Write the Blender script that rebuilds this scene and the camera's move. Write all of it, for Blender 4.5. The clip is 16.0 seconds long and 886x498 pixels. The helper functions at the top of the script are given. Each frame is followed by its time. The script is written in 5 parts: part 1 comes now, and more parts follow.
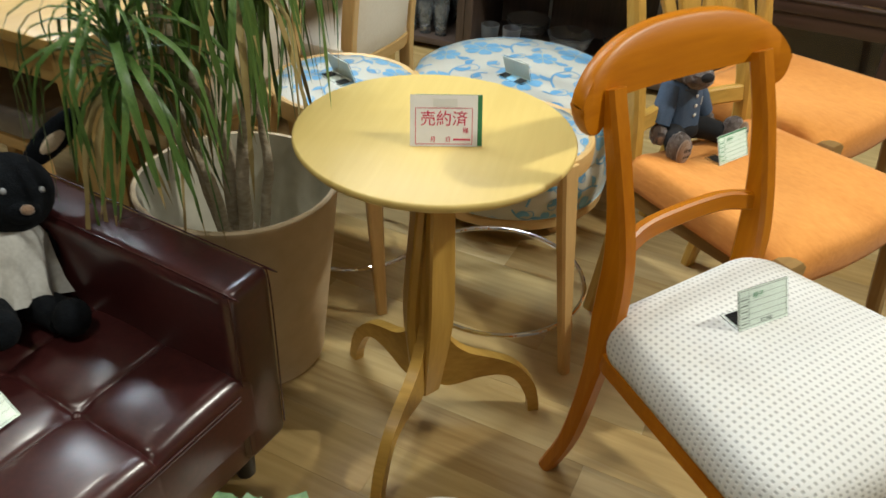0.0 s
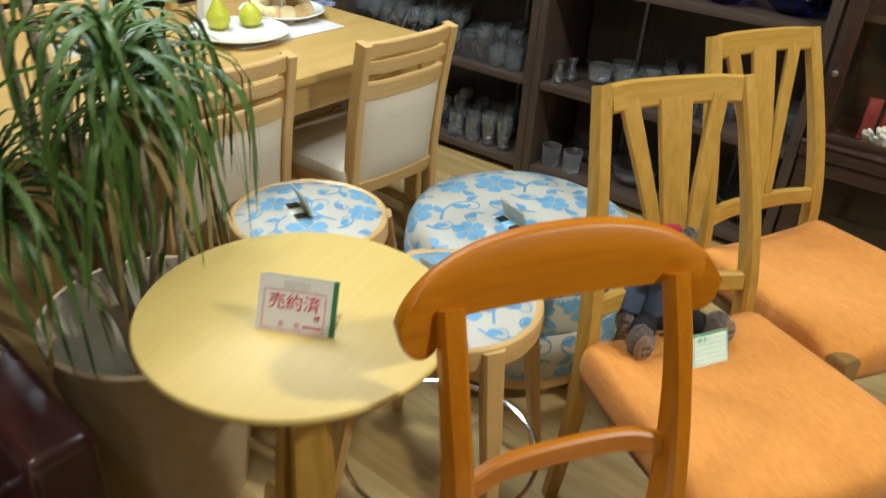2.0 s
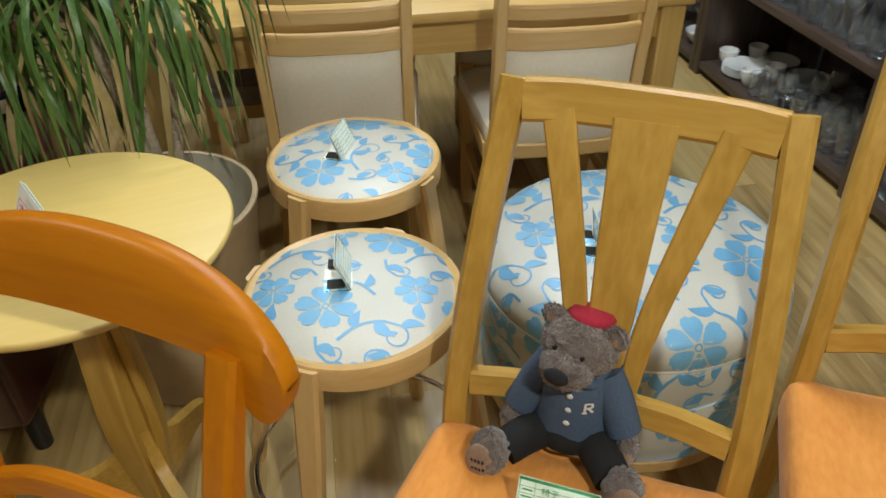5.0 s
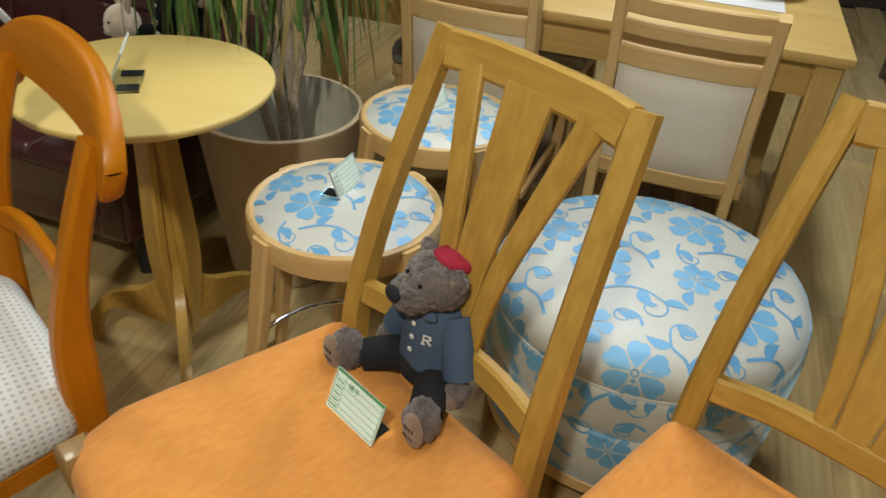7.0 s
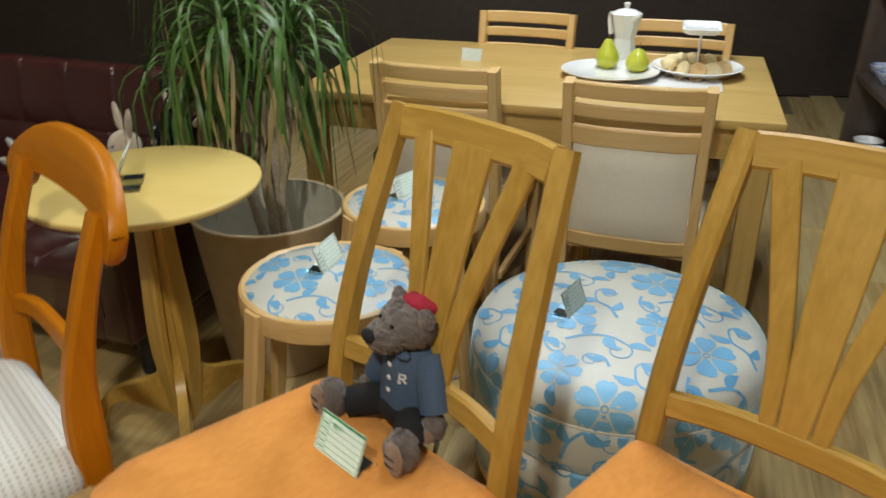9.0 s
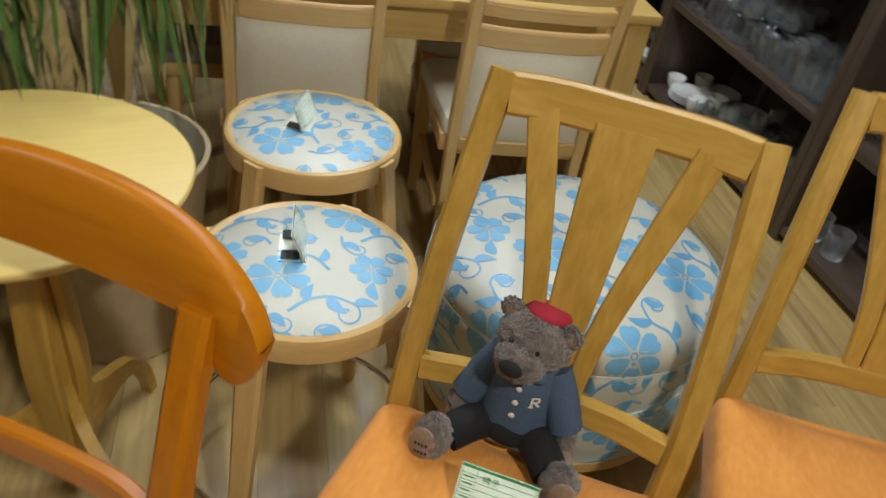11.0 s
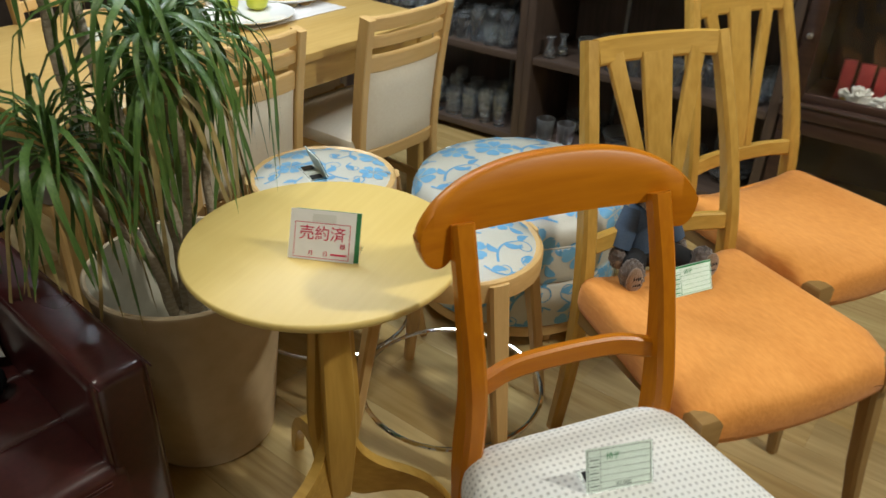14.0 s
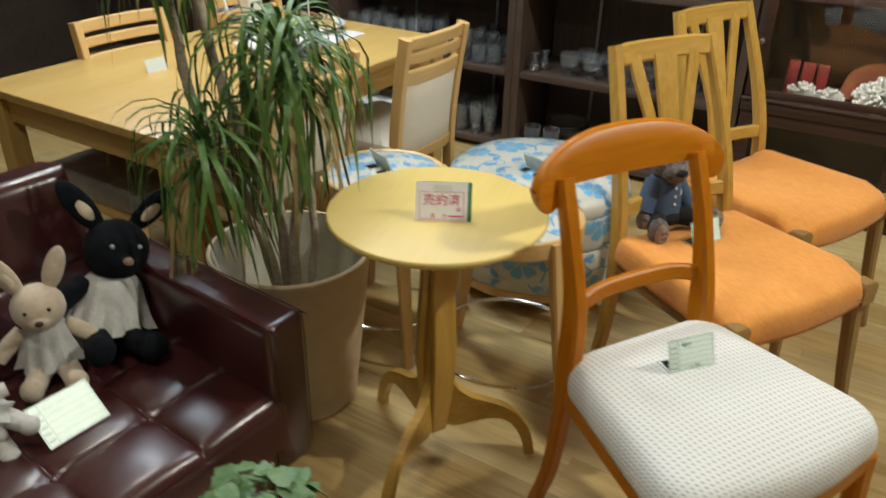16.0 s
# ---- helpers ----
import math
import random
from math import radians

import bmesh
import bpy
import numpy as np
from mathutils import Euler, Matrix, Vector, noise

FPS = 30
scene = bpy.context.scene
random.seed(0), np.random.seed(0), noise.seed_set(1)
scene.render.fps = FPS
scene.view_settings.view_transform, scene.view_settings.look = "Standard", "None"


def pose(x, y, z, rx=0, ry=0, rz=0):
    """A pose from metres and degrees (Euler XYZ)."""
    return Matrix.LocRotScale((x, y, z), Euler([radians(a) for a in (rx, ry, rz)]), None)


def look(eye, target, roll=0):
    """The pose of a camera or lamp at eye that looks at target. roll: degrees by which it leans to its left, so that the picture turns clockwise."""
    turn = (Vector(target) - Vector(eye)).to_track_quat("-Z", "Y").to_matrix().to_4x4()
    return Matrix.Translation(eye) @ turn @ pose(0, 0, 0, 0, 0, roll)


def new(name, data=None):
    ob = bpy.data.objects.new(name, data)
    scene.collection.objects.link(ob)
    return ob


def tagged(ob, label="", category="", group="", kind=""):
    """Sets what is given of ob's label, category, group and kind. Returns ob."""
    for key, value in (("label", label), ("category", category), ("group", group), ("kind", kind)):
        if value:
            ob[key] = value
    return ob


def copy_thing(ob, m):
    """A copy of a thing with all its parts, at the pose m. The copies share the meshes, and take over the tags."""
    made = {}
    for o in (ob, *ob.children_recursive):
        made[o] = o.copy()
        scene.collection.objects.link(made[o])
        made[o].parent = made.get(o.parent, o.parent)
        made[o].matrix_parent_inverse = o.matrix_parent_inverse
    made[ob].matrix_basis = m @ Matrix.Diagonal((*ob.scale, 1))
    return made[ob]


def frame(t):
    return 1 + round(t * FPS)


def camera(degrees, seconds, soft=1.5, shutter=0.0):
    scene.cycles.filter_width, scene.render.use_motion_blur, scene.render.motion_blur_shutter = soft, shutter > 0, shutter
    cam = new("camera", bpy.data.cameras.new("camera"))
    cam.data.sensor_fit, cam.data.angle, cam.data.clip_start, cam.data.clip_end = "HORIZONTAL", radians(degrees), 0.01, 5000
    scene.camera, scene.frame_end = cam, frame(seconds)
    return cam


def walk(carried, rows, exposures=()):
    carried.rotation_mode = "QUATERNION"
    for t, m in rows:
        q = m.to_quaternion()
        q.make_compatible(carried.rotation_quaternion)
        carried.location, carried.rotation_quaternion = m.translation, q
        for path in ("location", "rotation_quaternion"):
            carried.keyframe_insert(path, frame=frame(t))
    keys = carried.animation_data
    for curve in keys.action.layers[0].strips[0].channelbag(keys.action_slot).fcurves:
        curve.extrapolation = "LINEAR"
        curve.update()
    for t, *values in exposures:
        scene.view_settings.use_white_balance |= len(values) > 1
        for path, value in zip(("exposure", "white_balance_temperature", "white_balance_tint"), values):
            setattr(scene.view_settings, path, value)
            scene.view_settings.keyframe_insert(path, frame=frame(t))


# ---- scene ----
cam = camera(60.0, 16.0, soft=1.5, shutter=0.5)
PATH = [
    (0, (0.579, 0.13, 1.321), (0.254, 1.726, 0.16), 3.1),
    (0.5, (0.593, 0.037, 1.397), (0.263, 1.679, 0.305), 2.5),
    (1, (0.747, 0.103, 1.427), (0.245, 1.769, 0.441), 1.9),
    (1.5, (0.88, 0.258, 1.408), (0.225, 1.873, 0.428), 3.3),
    (2, (0.909, 0.502, 1.42), (0.21, 2.074, 0.4), 4.1),
    (2.5, (0.95, 0.679, 1.439), (0.18, 2.238, 0.452), 2.2),
    (3, (1.129, 0.887, 1.424), (0.05, 2.26, 0.45), 3.2),
    (3.5, (1.178, 1.04, 1.397), (-0.061, 2.228, 0.371), -0.8),
    (4, (1.173, 1.159, 1.381), (-0.105, 2.253, 0.3), -1.4),
    (4.5, (1.312, 1.394, 1.362), (-0.145, 2.163, 0.228), 1.7),
    (4.7, (1.353, 1.422, 1.37), (-0.116, 2.119, 0.206), 0.7),
    (6.8, (1.61, 1.968, 1.294), (-0.049, 1.811, 0.187), 0.3),
    (7, (1.649, 1.969, 1.324), (0.008, 1.875, 0.184), 4.3),
    (7.5, (1.721, 2.143, 1.349), (0.069, 1.805, 0.274), 0.6),
    (8, (1.797, 2.367, 1.359), (0.196, 1.807, 0.299), 2.2),
    (8.5, (1.804, 2.248, 1.351), (0.138, 1.854, 0.317), 2.9),
    (8.7, (1.835, 2.166, 1.291), (0.08, 1.886, 0.373), 1.7),
    (10.8, (1.418, 1.451, 1.366), (-0.06, 2.105, 0.189), 7.8),
    (11, (1.38, 1.414, 1.355), (-0.026, 2.193, 0.165), 10.0),
    (11.2, (1.31, 1.4, 1.331), (-0.077, 2.196, 0.129), 5.4),
    (11.5, (1.205, 1.331, 1.351), (-0.158, 2.083, 0.095), 3.6),
    (12, (1.113, 1.156, 1.351), (-0.021, 2.268, 0.135), 7.5),
    (12.5, (1.057, 0.945, 1.352), (0.07, 2.223, 0.172), 5.9),
    (13, (1.099, 0.743, 1.366), (0.213, 2.151, 0.255), 1.8),
    (13.5, (1.116, 0.545, 1.395), (0.236, 1.967, 0.296), 0.8),
    (14, (0.969, 0.33, 1.404), (0.278, 1.9, 0.375), 2.3),
    (14.5, (0.93, 0.14, 1.413), (0.329, 1.767, 0.416), 4.1),
    (15, (0.992, 0.017, 1.426), (0.372, 1.641, 0.437), 1.4),
    (15.5, (1.006, -0.066, 1.47), (0.362, 1.518, 0.433), 0.1),
    (16, (0.817, -0.146, 1.457), (0.258, 1.516, 0.495), 1.2),
]
EXPOSURES = [(0, 0.15), (2, 0.0), (3.5, -0.12), (7, -0.3), (8.5, -0.3), (11, -0.35), (12.5, -0.25), (14, -0.15), (15, -0.05), (16, 0.0)]
walk(cam, [(t, look(eye, target, roll)) for t, eye, target, roll in PATH], EXPOSURES)

# world: a dim shop interior, lit by ceiling spots
world = bpy.data.worlds.new("shop_world")
scene.world = world
world.use_nodes = True
world.node_tree.nodes["Background"].inputs["Color"].default_value = (1.0, 0.97, 0.93, 1)
world.node_tree.nodes["Background"].inputs["Strength"].default_value = 0.018


def ceiling_lamp(x, y, z, power, size, warm=(0.985, 0.975, 0.87), aim=None):
    data = bpy.data.lights.new("ceiling_spot", "AREA")
    data.shape, data.size, data.energy, data.color = "DISK", size, power, warm
    ob = new("ceiling_spot", data)
    ob.matrix_world = look((x, y, z), aim or (x, y + 0.001, 0))
    return ob


ceiling_lamp(2.35, 1.7, 2.5, 38, 0.11, aim=(0.6, 1.4, 0.5))
ceiling_lamp(-0.1, 0.3, 2.55, 12.3, 0.2)
ceiling_lamp(-0.9, 1.9, 2.55, 14, 0.16)
ceiling_lamp(1.4, -0.9, 2.55, 7, 0.2)
ceiling_lamp(2.6, 2.8, 2.55, 7, 0.2)
# a row of cool tubes along the ceiling near the shelves
tubes = ceiling_lamp(-0.75, 2.45, 2.57, 60, 0.2, (0.80, 0.91, 1.0))
tubes.data.shape, tubes.data.size, tubes.data.size_y = "RECTANGLE", 2.7, 0.22
tubes.matrix_world = pose(-0.75, 2.45, 2.57, 0, 0, -11.2)


# ---- materials ----
def nodes_of(name):
    m = bpy.data.materials.new(name)
    m.use_nodes = True
    t = m.node_tree
    return m, t, t.nodes["Principled BSDF"], t.nodes, t.links


def surface(name, c1, c2, scale=30, rough=0.5, bump=0.1, stretch=(1, 1, 1), coat=0.0, metal=0.0, big=3.0, sheen=0.0, grain=None, dist=0.002):
    """Two-scale noise colour between c1 and c2, with fine relief."""
    m, t, b, n, l = nodes_of(name)
    tc = n.new("ShaderNodeTexCoord")
    mp = n.new("ShaderNodeMapping")
    mp.inputs["Scale"].default_value = stretch
    l.new(tc.outputs["Object"], mp.inputs["Vector"])
    info = n.new("ShaderNodeObjectInfo")
    off = n.new("ShaderNodeVectorMath")
    off.operation = "MULTIPLY_ADD"
    l.new(info.outputs["Random"], off.inputs[0])
    off.inputs[1].default_value = (7.3, 3.1, 5.7)
    l.new(mp.outputs["Vector"], off.inputs[2])
    fine = n.new("ShaderNodeTexNoise")
    fine.inputs["Scale"].default_value, fine.inputs["Detail"].default_value = scale, 6
    wide = n.new("ShaderNodeTexNoise")
    wide.inputs["Scale"].default_value, wide.inputs["Detail"].default_value = big, 3
    l.new(off.outputs[0], fine.inputs["Vector"])
    l.new(off.outputs[0], wide.inputs["Vector"])
    mix = n.new("ShaderNodeMath")
    mix.operation = "ADD"
    l.new(fine.outputs["Fac"], mix.inputs[0])
    l.new(wide.outputs["Fac"], mix.inputs[1])
    ramp = n.new("ShaderNodeMapRange")
    ramp.inputs["From Min"].default_value, ramp.inputs["From Max"].default_value = 0.7, 1.3
    l.new(mix.outputs[0], ramp.inputs["Value"])
    col = n.new("ShaderNodeMix")
    col.data_type = "RGBA"
    col.inputs["A"].default_value, col.inputs["B"].default_value = (*c1, 1), (*c2, 1)
    l.new(ramp.outputs["Result"], col.inputs["Factor"])
    l.new(col.outputs["Result"], b.inputs["Base Color"])
    rr = n.new("ShaderNodeMapRange")
    rr.inputs["To Min"].default_value, rr.inputs["To Max"].default_value = max(0.02, rough - 0.07), min(1, rough + 0.07)
    l.new(wide.outputs["Fac"], rr.inputs["Value"])
    l.new(rr.outputs["Result"], b.inputs["Roughness"])
    bp = n.new("ShaderNodeBump")
    bp.inputs["Strength"].default_value, bp.inputs["Distance"].default_value = bump, dist
    l.new(fine.outputs["Fac"], bp.inputs["Height"])
    l.new(bp.outputs["Normal"], b.inputs["Normal"])
    b.inputs["Coat Weight"].default_value, b.inputs["Coat Roughness"].default_value = coat, 0.12
    b.inputs["Metallic"].default_value, b.inputs["Sheen Weight"].default_value = metal, sheen
    return m


AXIS = {"x": (0.07, 1, 1), "y": (1, 0.07, 1), "z": (1, 1, 0.07)}
WOODS = {}
TONES = {
    "maple": ((0.675, 0.495, 0.155), (0.72, 0.54, 0.18), 0.45, 0.0),
    "oak": ((0.43, 0.245, 0.040), (0.59, 0.358, 0.078), 0.38, 0.08),
    "beech": ((0.58, 0.37, 0.14), (0.68, 0.45, 0.19), 0.42, 0.05),
    "mahogany": ((0.41, 0.124, 0.002), (0.52, 0.176, 0.004), 0.36, 0.0),
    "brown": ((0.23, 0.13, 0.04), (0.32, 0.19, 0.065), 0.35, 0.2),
    "espresso": ((0.050, 0.033, 0.025), (0.095, 0.064, 0.048), 0.45, 0.1),
    "honey": ((0.47, 0.295, 0.085), (0.56, 0.375, 0.125), 0.42, 0.08),
}


def wood(tone, axis="z"):
    if (tone, axis) not in WOODS:
        c1, c2, rough, coat = TONES[tone]
        WOODS[tone, axis] = surface(tone + "_wood_" + axis, c1, c2, 95, rough, 0.06, AXIS[axis], coat, big=14)
        if tone == "mahogany":
            WOODS[tone, axis].node_tree.nodes["Principled BSDF"].inputs["Specular IOR Level"].default_value = 0.28
    return WOODS[tone, axis]


def plain(name, c, rough=0.5, metal=0.0, coat=0.0):
    m, t, b, n, l = nodes_of(name)
    b.inputs["Base Color"].default_value = (*c, 1)
    b.inputs["Roughness"].default_value, b.inputs["Metallic"].default_value, b.inputs["Coat Weight"].default_value = rough, metal, coat
    return m


def weave(name, ground, dot, pitch, size, rough=0.85):
    """Woven cloth with a regular grid of small squares."""
    m, t, b, n, l = nodes_of(name)
    tc = n.new("ShaderNodeTexCoord")
    sep = n.new("ShaderNodeSeparateXYZ")
    l.new(tc.outputs["UV"], sep.inputs[0])
    parts = []
    for k in ("X", "Y"):
        mul = n.new("ShaderNodeMath")
        mul.operation, mul.inputs[1].default_value = "MULTIPLY", 1.0 / pitch
        l.new(sep.outputs[k], mul.inputs[0])
        fr = n.new("ShaderNodeMath")
        fr.operation = "PINGPONG"
        fr.inputs[1].default_value = 0.5
        l.new(mul.outputs[0], fr.inputs[0])
        gt = n.new("ShaderNodeMapRange")
        gt.inputs["From Min"].default_value, gt.inputs["From Max"].default_value = 0.5 - size / 2 - 0.05, 0.5 - size / 2 + 0.05
        l.new(fr.outputs[0], gt.inputs["Value"])
        parts.append(gt)
    both = n.new("ShaderNodeMath")
    both.operation = "MULTIPLY"
    l.new(parts[0].outputs["Result"], both.inputs[0])
    l.new(parts[1].outputs["Result"], both.inputs[1])
    col = n.new("ShaderNodeMix")
    col.data_type = "RGBA"
    col.inputs["A"].default_value, col.inputs["B"].default_value = (*ground, 1), (*dot, 1)
    l.new(both.outputs[0], col.inputs["Factor"])
    l.new(col.outputs["Result"], b.inputs["Base Color"])
    b.inputs["Roughness"].default_value, b.inputs["Sheen Weight"].default_value = rough, 0.15
    bp = n.new("ShaderNodeBump")
    bp.inputs["Strength"].default_value, bp.inputs["Distance"].default_value = 0.6, 0.0015
    inv = n.new("ShaderNodeMath")
    inv.operation = "SUBTRACT"
    inv.inputs[0].default_value = 1.0
    l.new(both.outputs[0], inv.inputs[1])
    l.new(inv.outputs[0], bp.inputs["Height"])
    l.new(bp.outputs["Normal"], b.inputs["Normal"])
    return m


def glassy(name, tint=(1, 1, 1), rough=0.02, ior=1.45, clear=1.0):
    m, t, b, n, l = nodes_of(name)
    b.inputs["Base Color"].default_value = (*tint, 1)
    b.inputs["Roughness"].default_value, b.inputs["IOR"].default_value, b.inputs["Transmission Weight"].default_value = rough, ior, clear
    return m


ORANGE = surface("orange_chenille", (0.65, 0.245, 0.040), (0.77, 0.325, 0.068), 120, 0.9, 0.5, (1, 0.35, 1), sheen=0.12, big=9)
IVORY = surface("ivory_vinyl", (0.70, 0.62, 0.48), (0.76, 0.69, 0.56), 120, 0.5, 0.1)
DOTTED = weave("white_dotted_weave", (0.77, 0.77, 0.74), (0.50, 0.50, 0.48), 0.0116, 0.44)
FLORAL_GROUND = surface("cream_jacquard", (0.56, 0.51, 0.42), (0.66, 0.61, 0.52), 400, 0.5, 0.2, sheen=0.4, big=6)
FLORAL_BLUE = surface("blue_jacquard_motif", (0.13, 0.38, 0.62), (0.20, 0.46, 0.68), 420, 0.5, 0.3, sheen=0.6, big=22, metal=0.1)
FLORAL_DEEP = surface("deep_blue_jacquard_motif", (0.10, 0.33, 0.57), (0.16, 0.40, 0.63), 420, 0.5, 0.3, sheen=0.6, big=22, metal=0.1)
for cloth in (FLORAL_GROUND, FLORAL_BLUE, FLORAL_DEEP):
    satin = cloth.node_tree.nodes["Principled BSDF"]
    satin.inputs["Sheen Weight"].default_value, satin.inputs["Sheen Roughness"].default_value = 0.9, 0.35
    satin.inputs["Sheen Tint"].default_value = (0.62, 0.86, 1.0, 1)
    satin.inputs["Specular IOR Level"].default_value, satin.inputs["Coat Weight"].default_value = 0.8, 0.35
    satin.inputs["Coat Roughness"].default_value, satin.inputs["Coat Tint"].default_value = 0.42, (0.80, 0.93, 1.0, 1)
LEATHER = surface("burgundy_leather", (0.037, 0.009, 0.0092), (0.064, 0.0155, 0.015), 90, 0.31, 0.05, coat=0.45, big=7)
LEATHER.node_tree.nodes["Principled BSDF"].inputs["Coat Roughness"].default_value = 0.2
POT_INSIDE = surface("unglazed_pot_lining", (0.50, 0.47, 0.37), (0.62, 0.59, 0.48), 30, 0.8, 0.2, big=6)
CERAMIC = surface("stoneware", (0.46, 0.35, 0.21), (0.55, 0.43, 0.27), 25, 0.6, 0.1, big=5)
SOIL = surface("potting_bark", (0.12, 0.09, 0.06), (0.36, 0.29, 0.20), 40, 0.95, 1.0, dist=0.02)
BARK = surface("dracaena_bark", (0.30, 0.24, 0.16), (0.50, 0.43, 0.32), 60, 0.9, 0.9, (1, 1, 2.2), dist=0.006)
LEAF = surface("dracaena_leaf", (0.034, 0.095, 0.016), (0.12, 0.22, 0.05), 40, 0.42, 0.15, (6, 6, 0.6), big=2)
LEAF_DRY = surface("dry_leaf", (0.26, 0.20, 0.07), (0.42, 0.33, 0.14), 30, 0.7, 0.2)
IVY = surface("ivy_leaf", (0.05, 0.13, 0.045), (0.19, 0.31, 0.14), 30, 0.45, 0.2)
CHROME = plain("chrome", (0.80, 0.80, 0.82), 0.08, 1.0)
BLACK = surface("black_paint", (0.008, 0.008, 0.009), (0.02, 0.02, 0.02), 60, 0.35, 0.05)
PORCELAIN = surface("white_porcelain", (0.78, 0.78, 0.76), (0.84, 0.84, 0.82), 8, 0.15, 0.02, coat=0.4)
PAPER = surface("white_card_paper", (0.57, 0.62, 0.56), (0.63, 0.68, 0.62), 60, 0.6, 0.03)
WHITE_PAPER = surface("white_notice_paper", (0.80, 0.80, 0.79), (0.86, 0.86, 0.85), 60, 0.6, 0.03)
ACRYLIC = glassy("clear_acrylic", (0.93, 0.97, 0.95), 0.05, 1.2)
GLASS = glassy("clear_glass", (0.98, 1, 1), 0.01, 1.45)
# The whitish share short of full clearness stands in for glints of light.
GLINT_GLASS = glassy("glint_glass", (0.93, 0.975, 1.0), 0.015, 1.5, 0.965)
BLUE_GLASS = glassy("cobalt_glass", (0.03, 0.06, 0.75), 0.02, 1.45)
RED_INK = plain("red_ink", (0.65, 0.03, 0.10), 0.6)
GREEN_INK = plain("green_ink", (0.03, 0.20, 0.07), 0.5)
GREY_INK = plain("grey_ink", (0.16, 0.18, 0.16), 0.6)
DARKPAD = plain("smoked_card_foot", (0.02, 0.022, 0.025), 0.25)


# ---- mesh helpers ----
def part(name, bm, material, parent=None, label="", smooth=True, angle=38, at=None):
    if at:
        bmesh.ops.translate(bm, verts=bm.verts[:], vec=at)
    me = bpy.data.meshes.new(name)
    bm.normal_update()
    bm.to_mesh(me)
    bm.free()
    for m in material if isinstance(material, (list, tuple)) else [material]:
        me.materials.append(m)
    if smooth:
        me.polygons.foreach_set("use_smooth", [True] * len(me.polygons))
        me.set_sharp_from_angle(angle=radians(angle))
    ob = new(name, me)
    if parent:
        ob.parent = parent
    return tagged(ob, label)


def thing(name, m, label, category, group=""):
    ob = new(name)
    ob.empty_display_size = 0.05
    ob.matrix_basis = m
    return tagged(ob, label, category, group)


def box(bm, c, s, r=0.003, m=None, seg=2):
    made = bmesh.ops.create_cube(bm, size=1)["verts"]
    for v in made:
        v.co = Vector((c[0] + v.co.x * s[0], c[1] + v.co.y * s[1], c[2] + v.co.z * s[2]))
        if m:
            v.co = m @ v.co
    if r:
        edges = list({e for v in made for e in v.link_edges})
        bmesh.ops.bevel(bm, geom=edges, offset=r, segments=seg, profile=0.5, affect="EDGES")
    return bm


def boxed(c, s, r=0.003, m=None):
    return box(bmesh.new(), c, s, r, m)


def ring_faces(bm, a, b):
    n = len(a)
    return [bm.faces.new((a[i], a[(i + 1) % n], b[(i + 1) % n], b[i])) for i in range(n)]


def lathe(bm, prof, seg=32, c=(0, 0, 0), m=None):
    """Turned solid; prof runs along (radius, height)."""
    rows = []
    for r, z in prof:
        n = 1 if r < 1e-5 else seg
        row = []
        for i in range(n):
            a = 2 * math.pi * i / seg
            co = Vector((c[0] + r * math.cos(a), c[1] + r * math.sin(a), c[2] + z))
            row.append(bm.verts.new(m @ co if m else co))
        rows.append(row)
    for a, b in zip(rows, rows[1:]):
        if len(a) == 1 and len(b) == 1:
            continue
        if len(a) == 1:
            for i in range(seg):
                bm.faces.new((a[0], b[(i + 1) % seg], b[i]))
        elif len(b) == 1:
            for i in range(seg):
                bm.faces.new((a[i], a[(i + 1) % seg], b[0]))
        else:
            ring_faces(bm, a, b)
    bmesh.ops.recalc_face_normals(bm, faces=bm.faces[:])
    return bm


def turned(prof, seg=32, c=(0, 0, 0), m=None):
    return lathe(bmesh.new(), prof, seg, c, m)


def bar_section(w, h, r=0.2):
    """Rectangle with softened corners."""
    k = r * min(w, h)
    a, b = w / 2, h / 2
    return [(a - k, -b), (a, -b + k), (a, b - k), (a - k, b), (-a + k, b), (-a, b - k), (-a, -b + k), (-a + k, -b)]


def disc_section(r, n=10):
    return [(r * math.cos(2 * math.pi * i / n), r * math.sin(2 * math.pi * i / n)) for i in range(n)]


def sweep(bm, pts, sections, side=(1, 0, 0), closed=False):
    """Sweeps sections (one, or one a point) along pts; the section's first axis stays near side."""
    pts = [Vector(p) for p in pts]
    n = len(pts)
    if not isinstance(sections[0][0], (list, tuple)):
        sections = [sections] * n
    rows = []
    for i, p in enumerate(pts):
        a = pts[(i - 1) % n] if closed or i else p
        b = pts[(i + 1) % n] if closed or i < n - 1 else p
        t = (b - a).normalized()
        s = Vector(side)
        s = (s - t * s.dot(t)).normalized()
        u = t.cross(s)
        rows.append([bm.verts.new(p + s * x + u * y) for x, y in sections[i]])
    for a, b in zip(rows, rows[1:]):
        ring_faces(bm, a, b)
    if closed:
        ring_faces(bm, rows[-1], rows[0])
    else:
        bm.faces.new(list(reversed(rows[0])))
        bm.faces.new(rows[-1])
    bmesh.ops.recalc_face_normals(bm, faces=bm.faces[:])
    return bm


def swept(pts, sections, side=(1, 0, 0), closed=False):
    return sweep(bmesh.new(), pts, sections, side, closed)


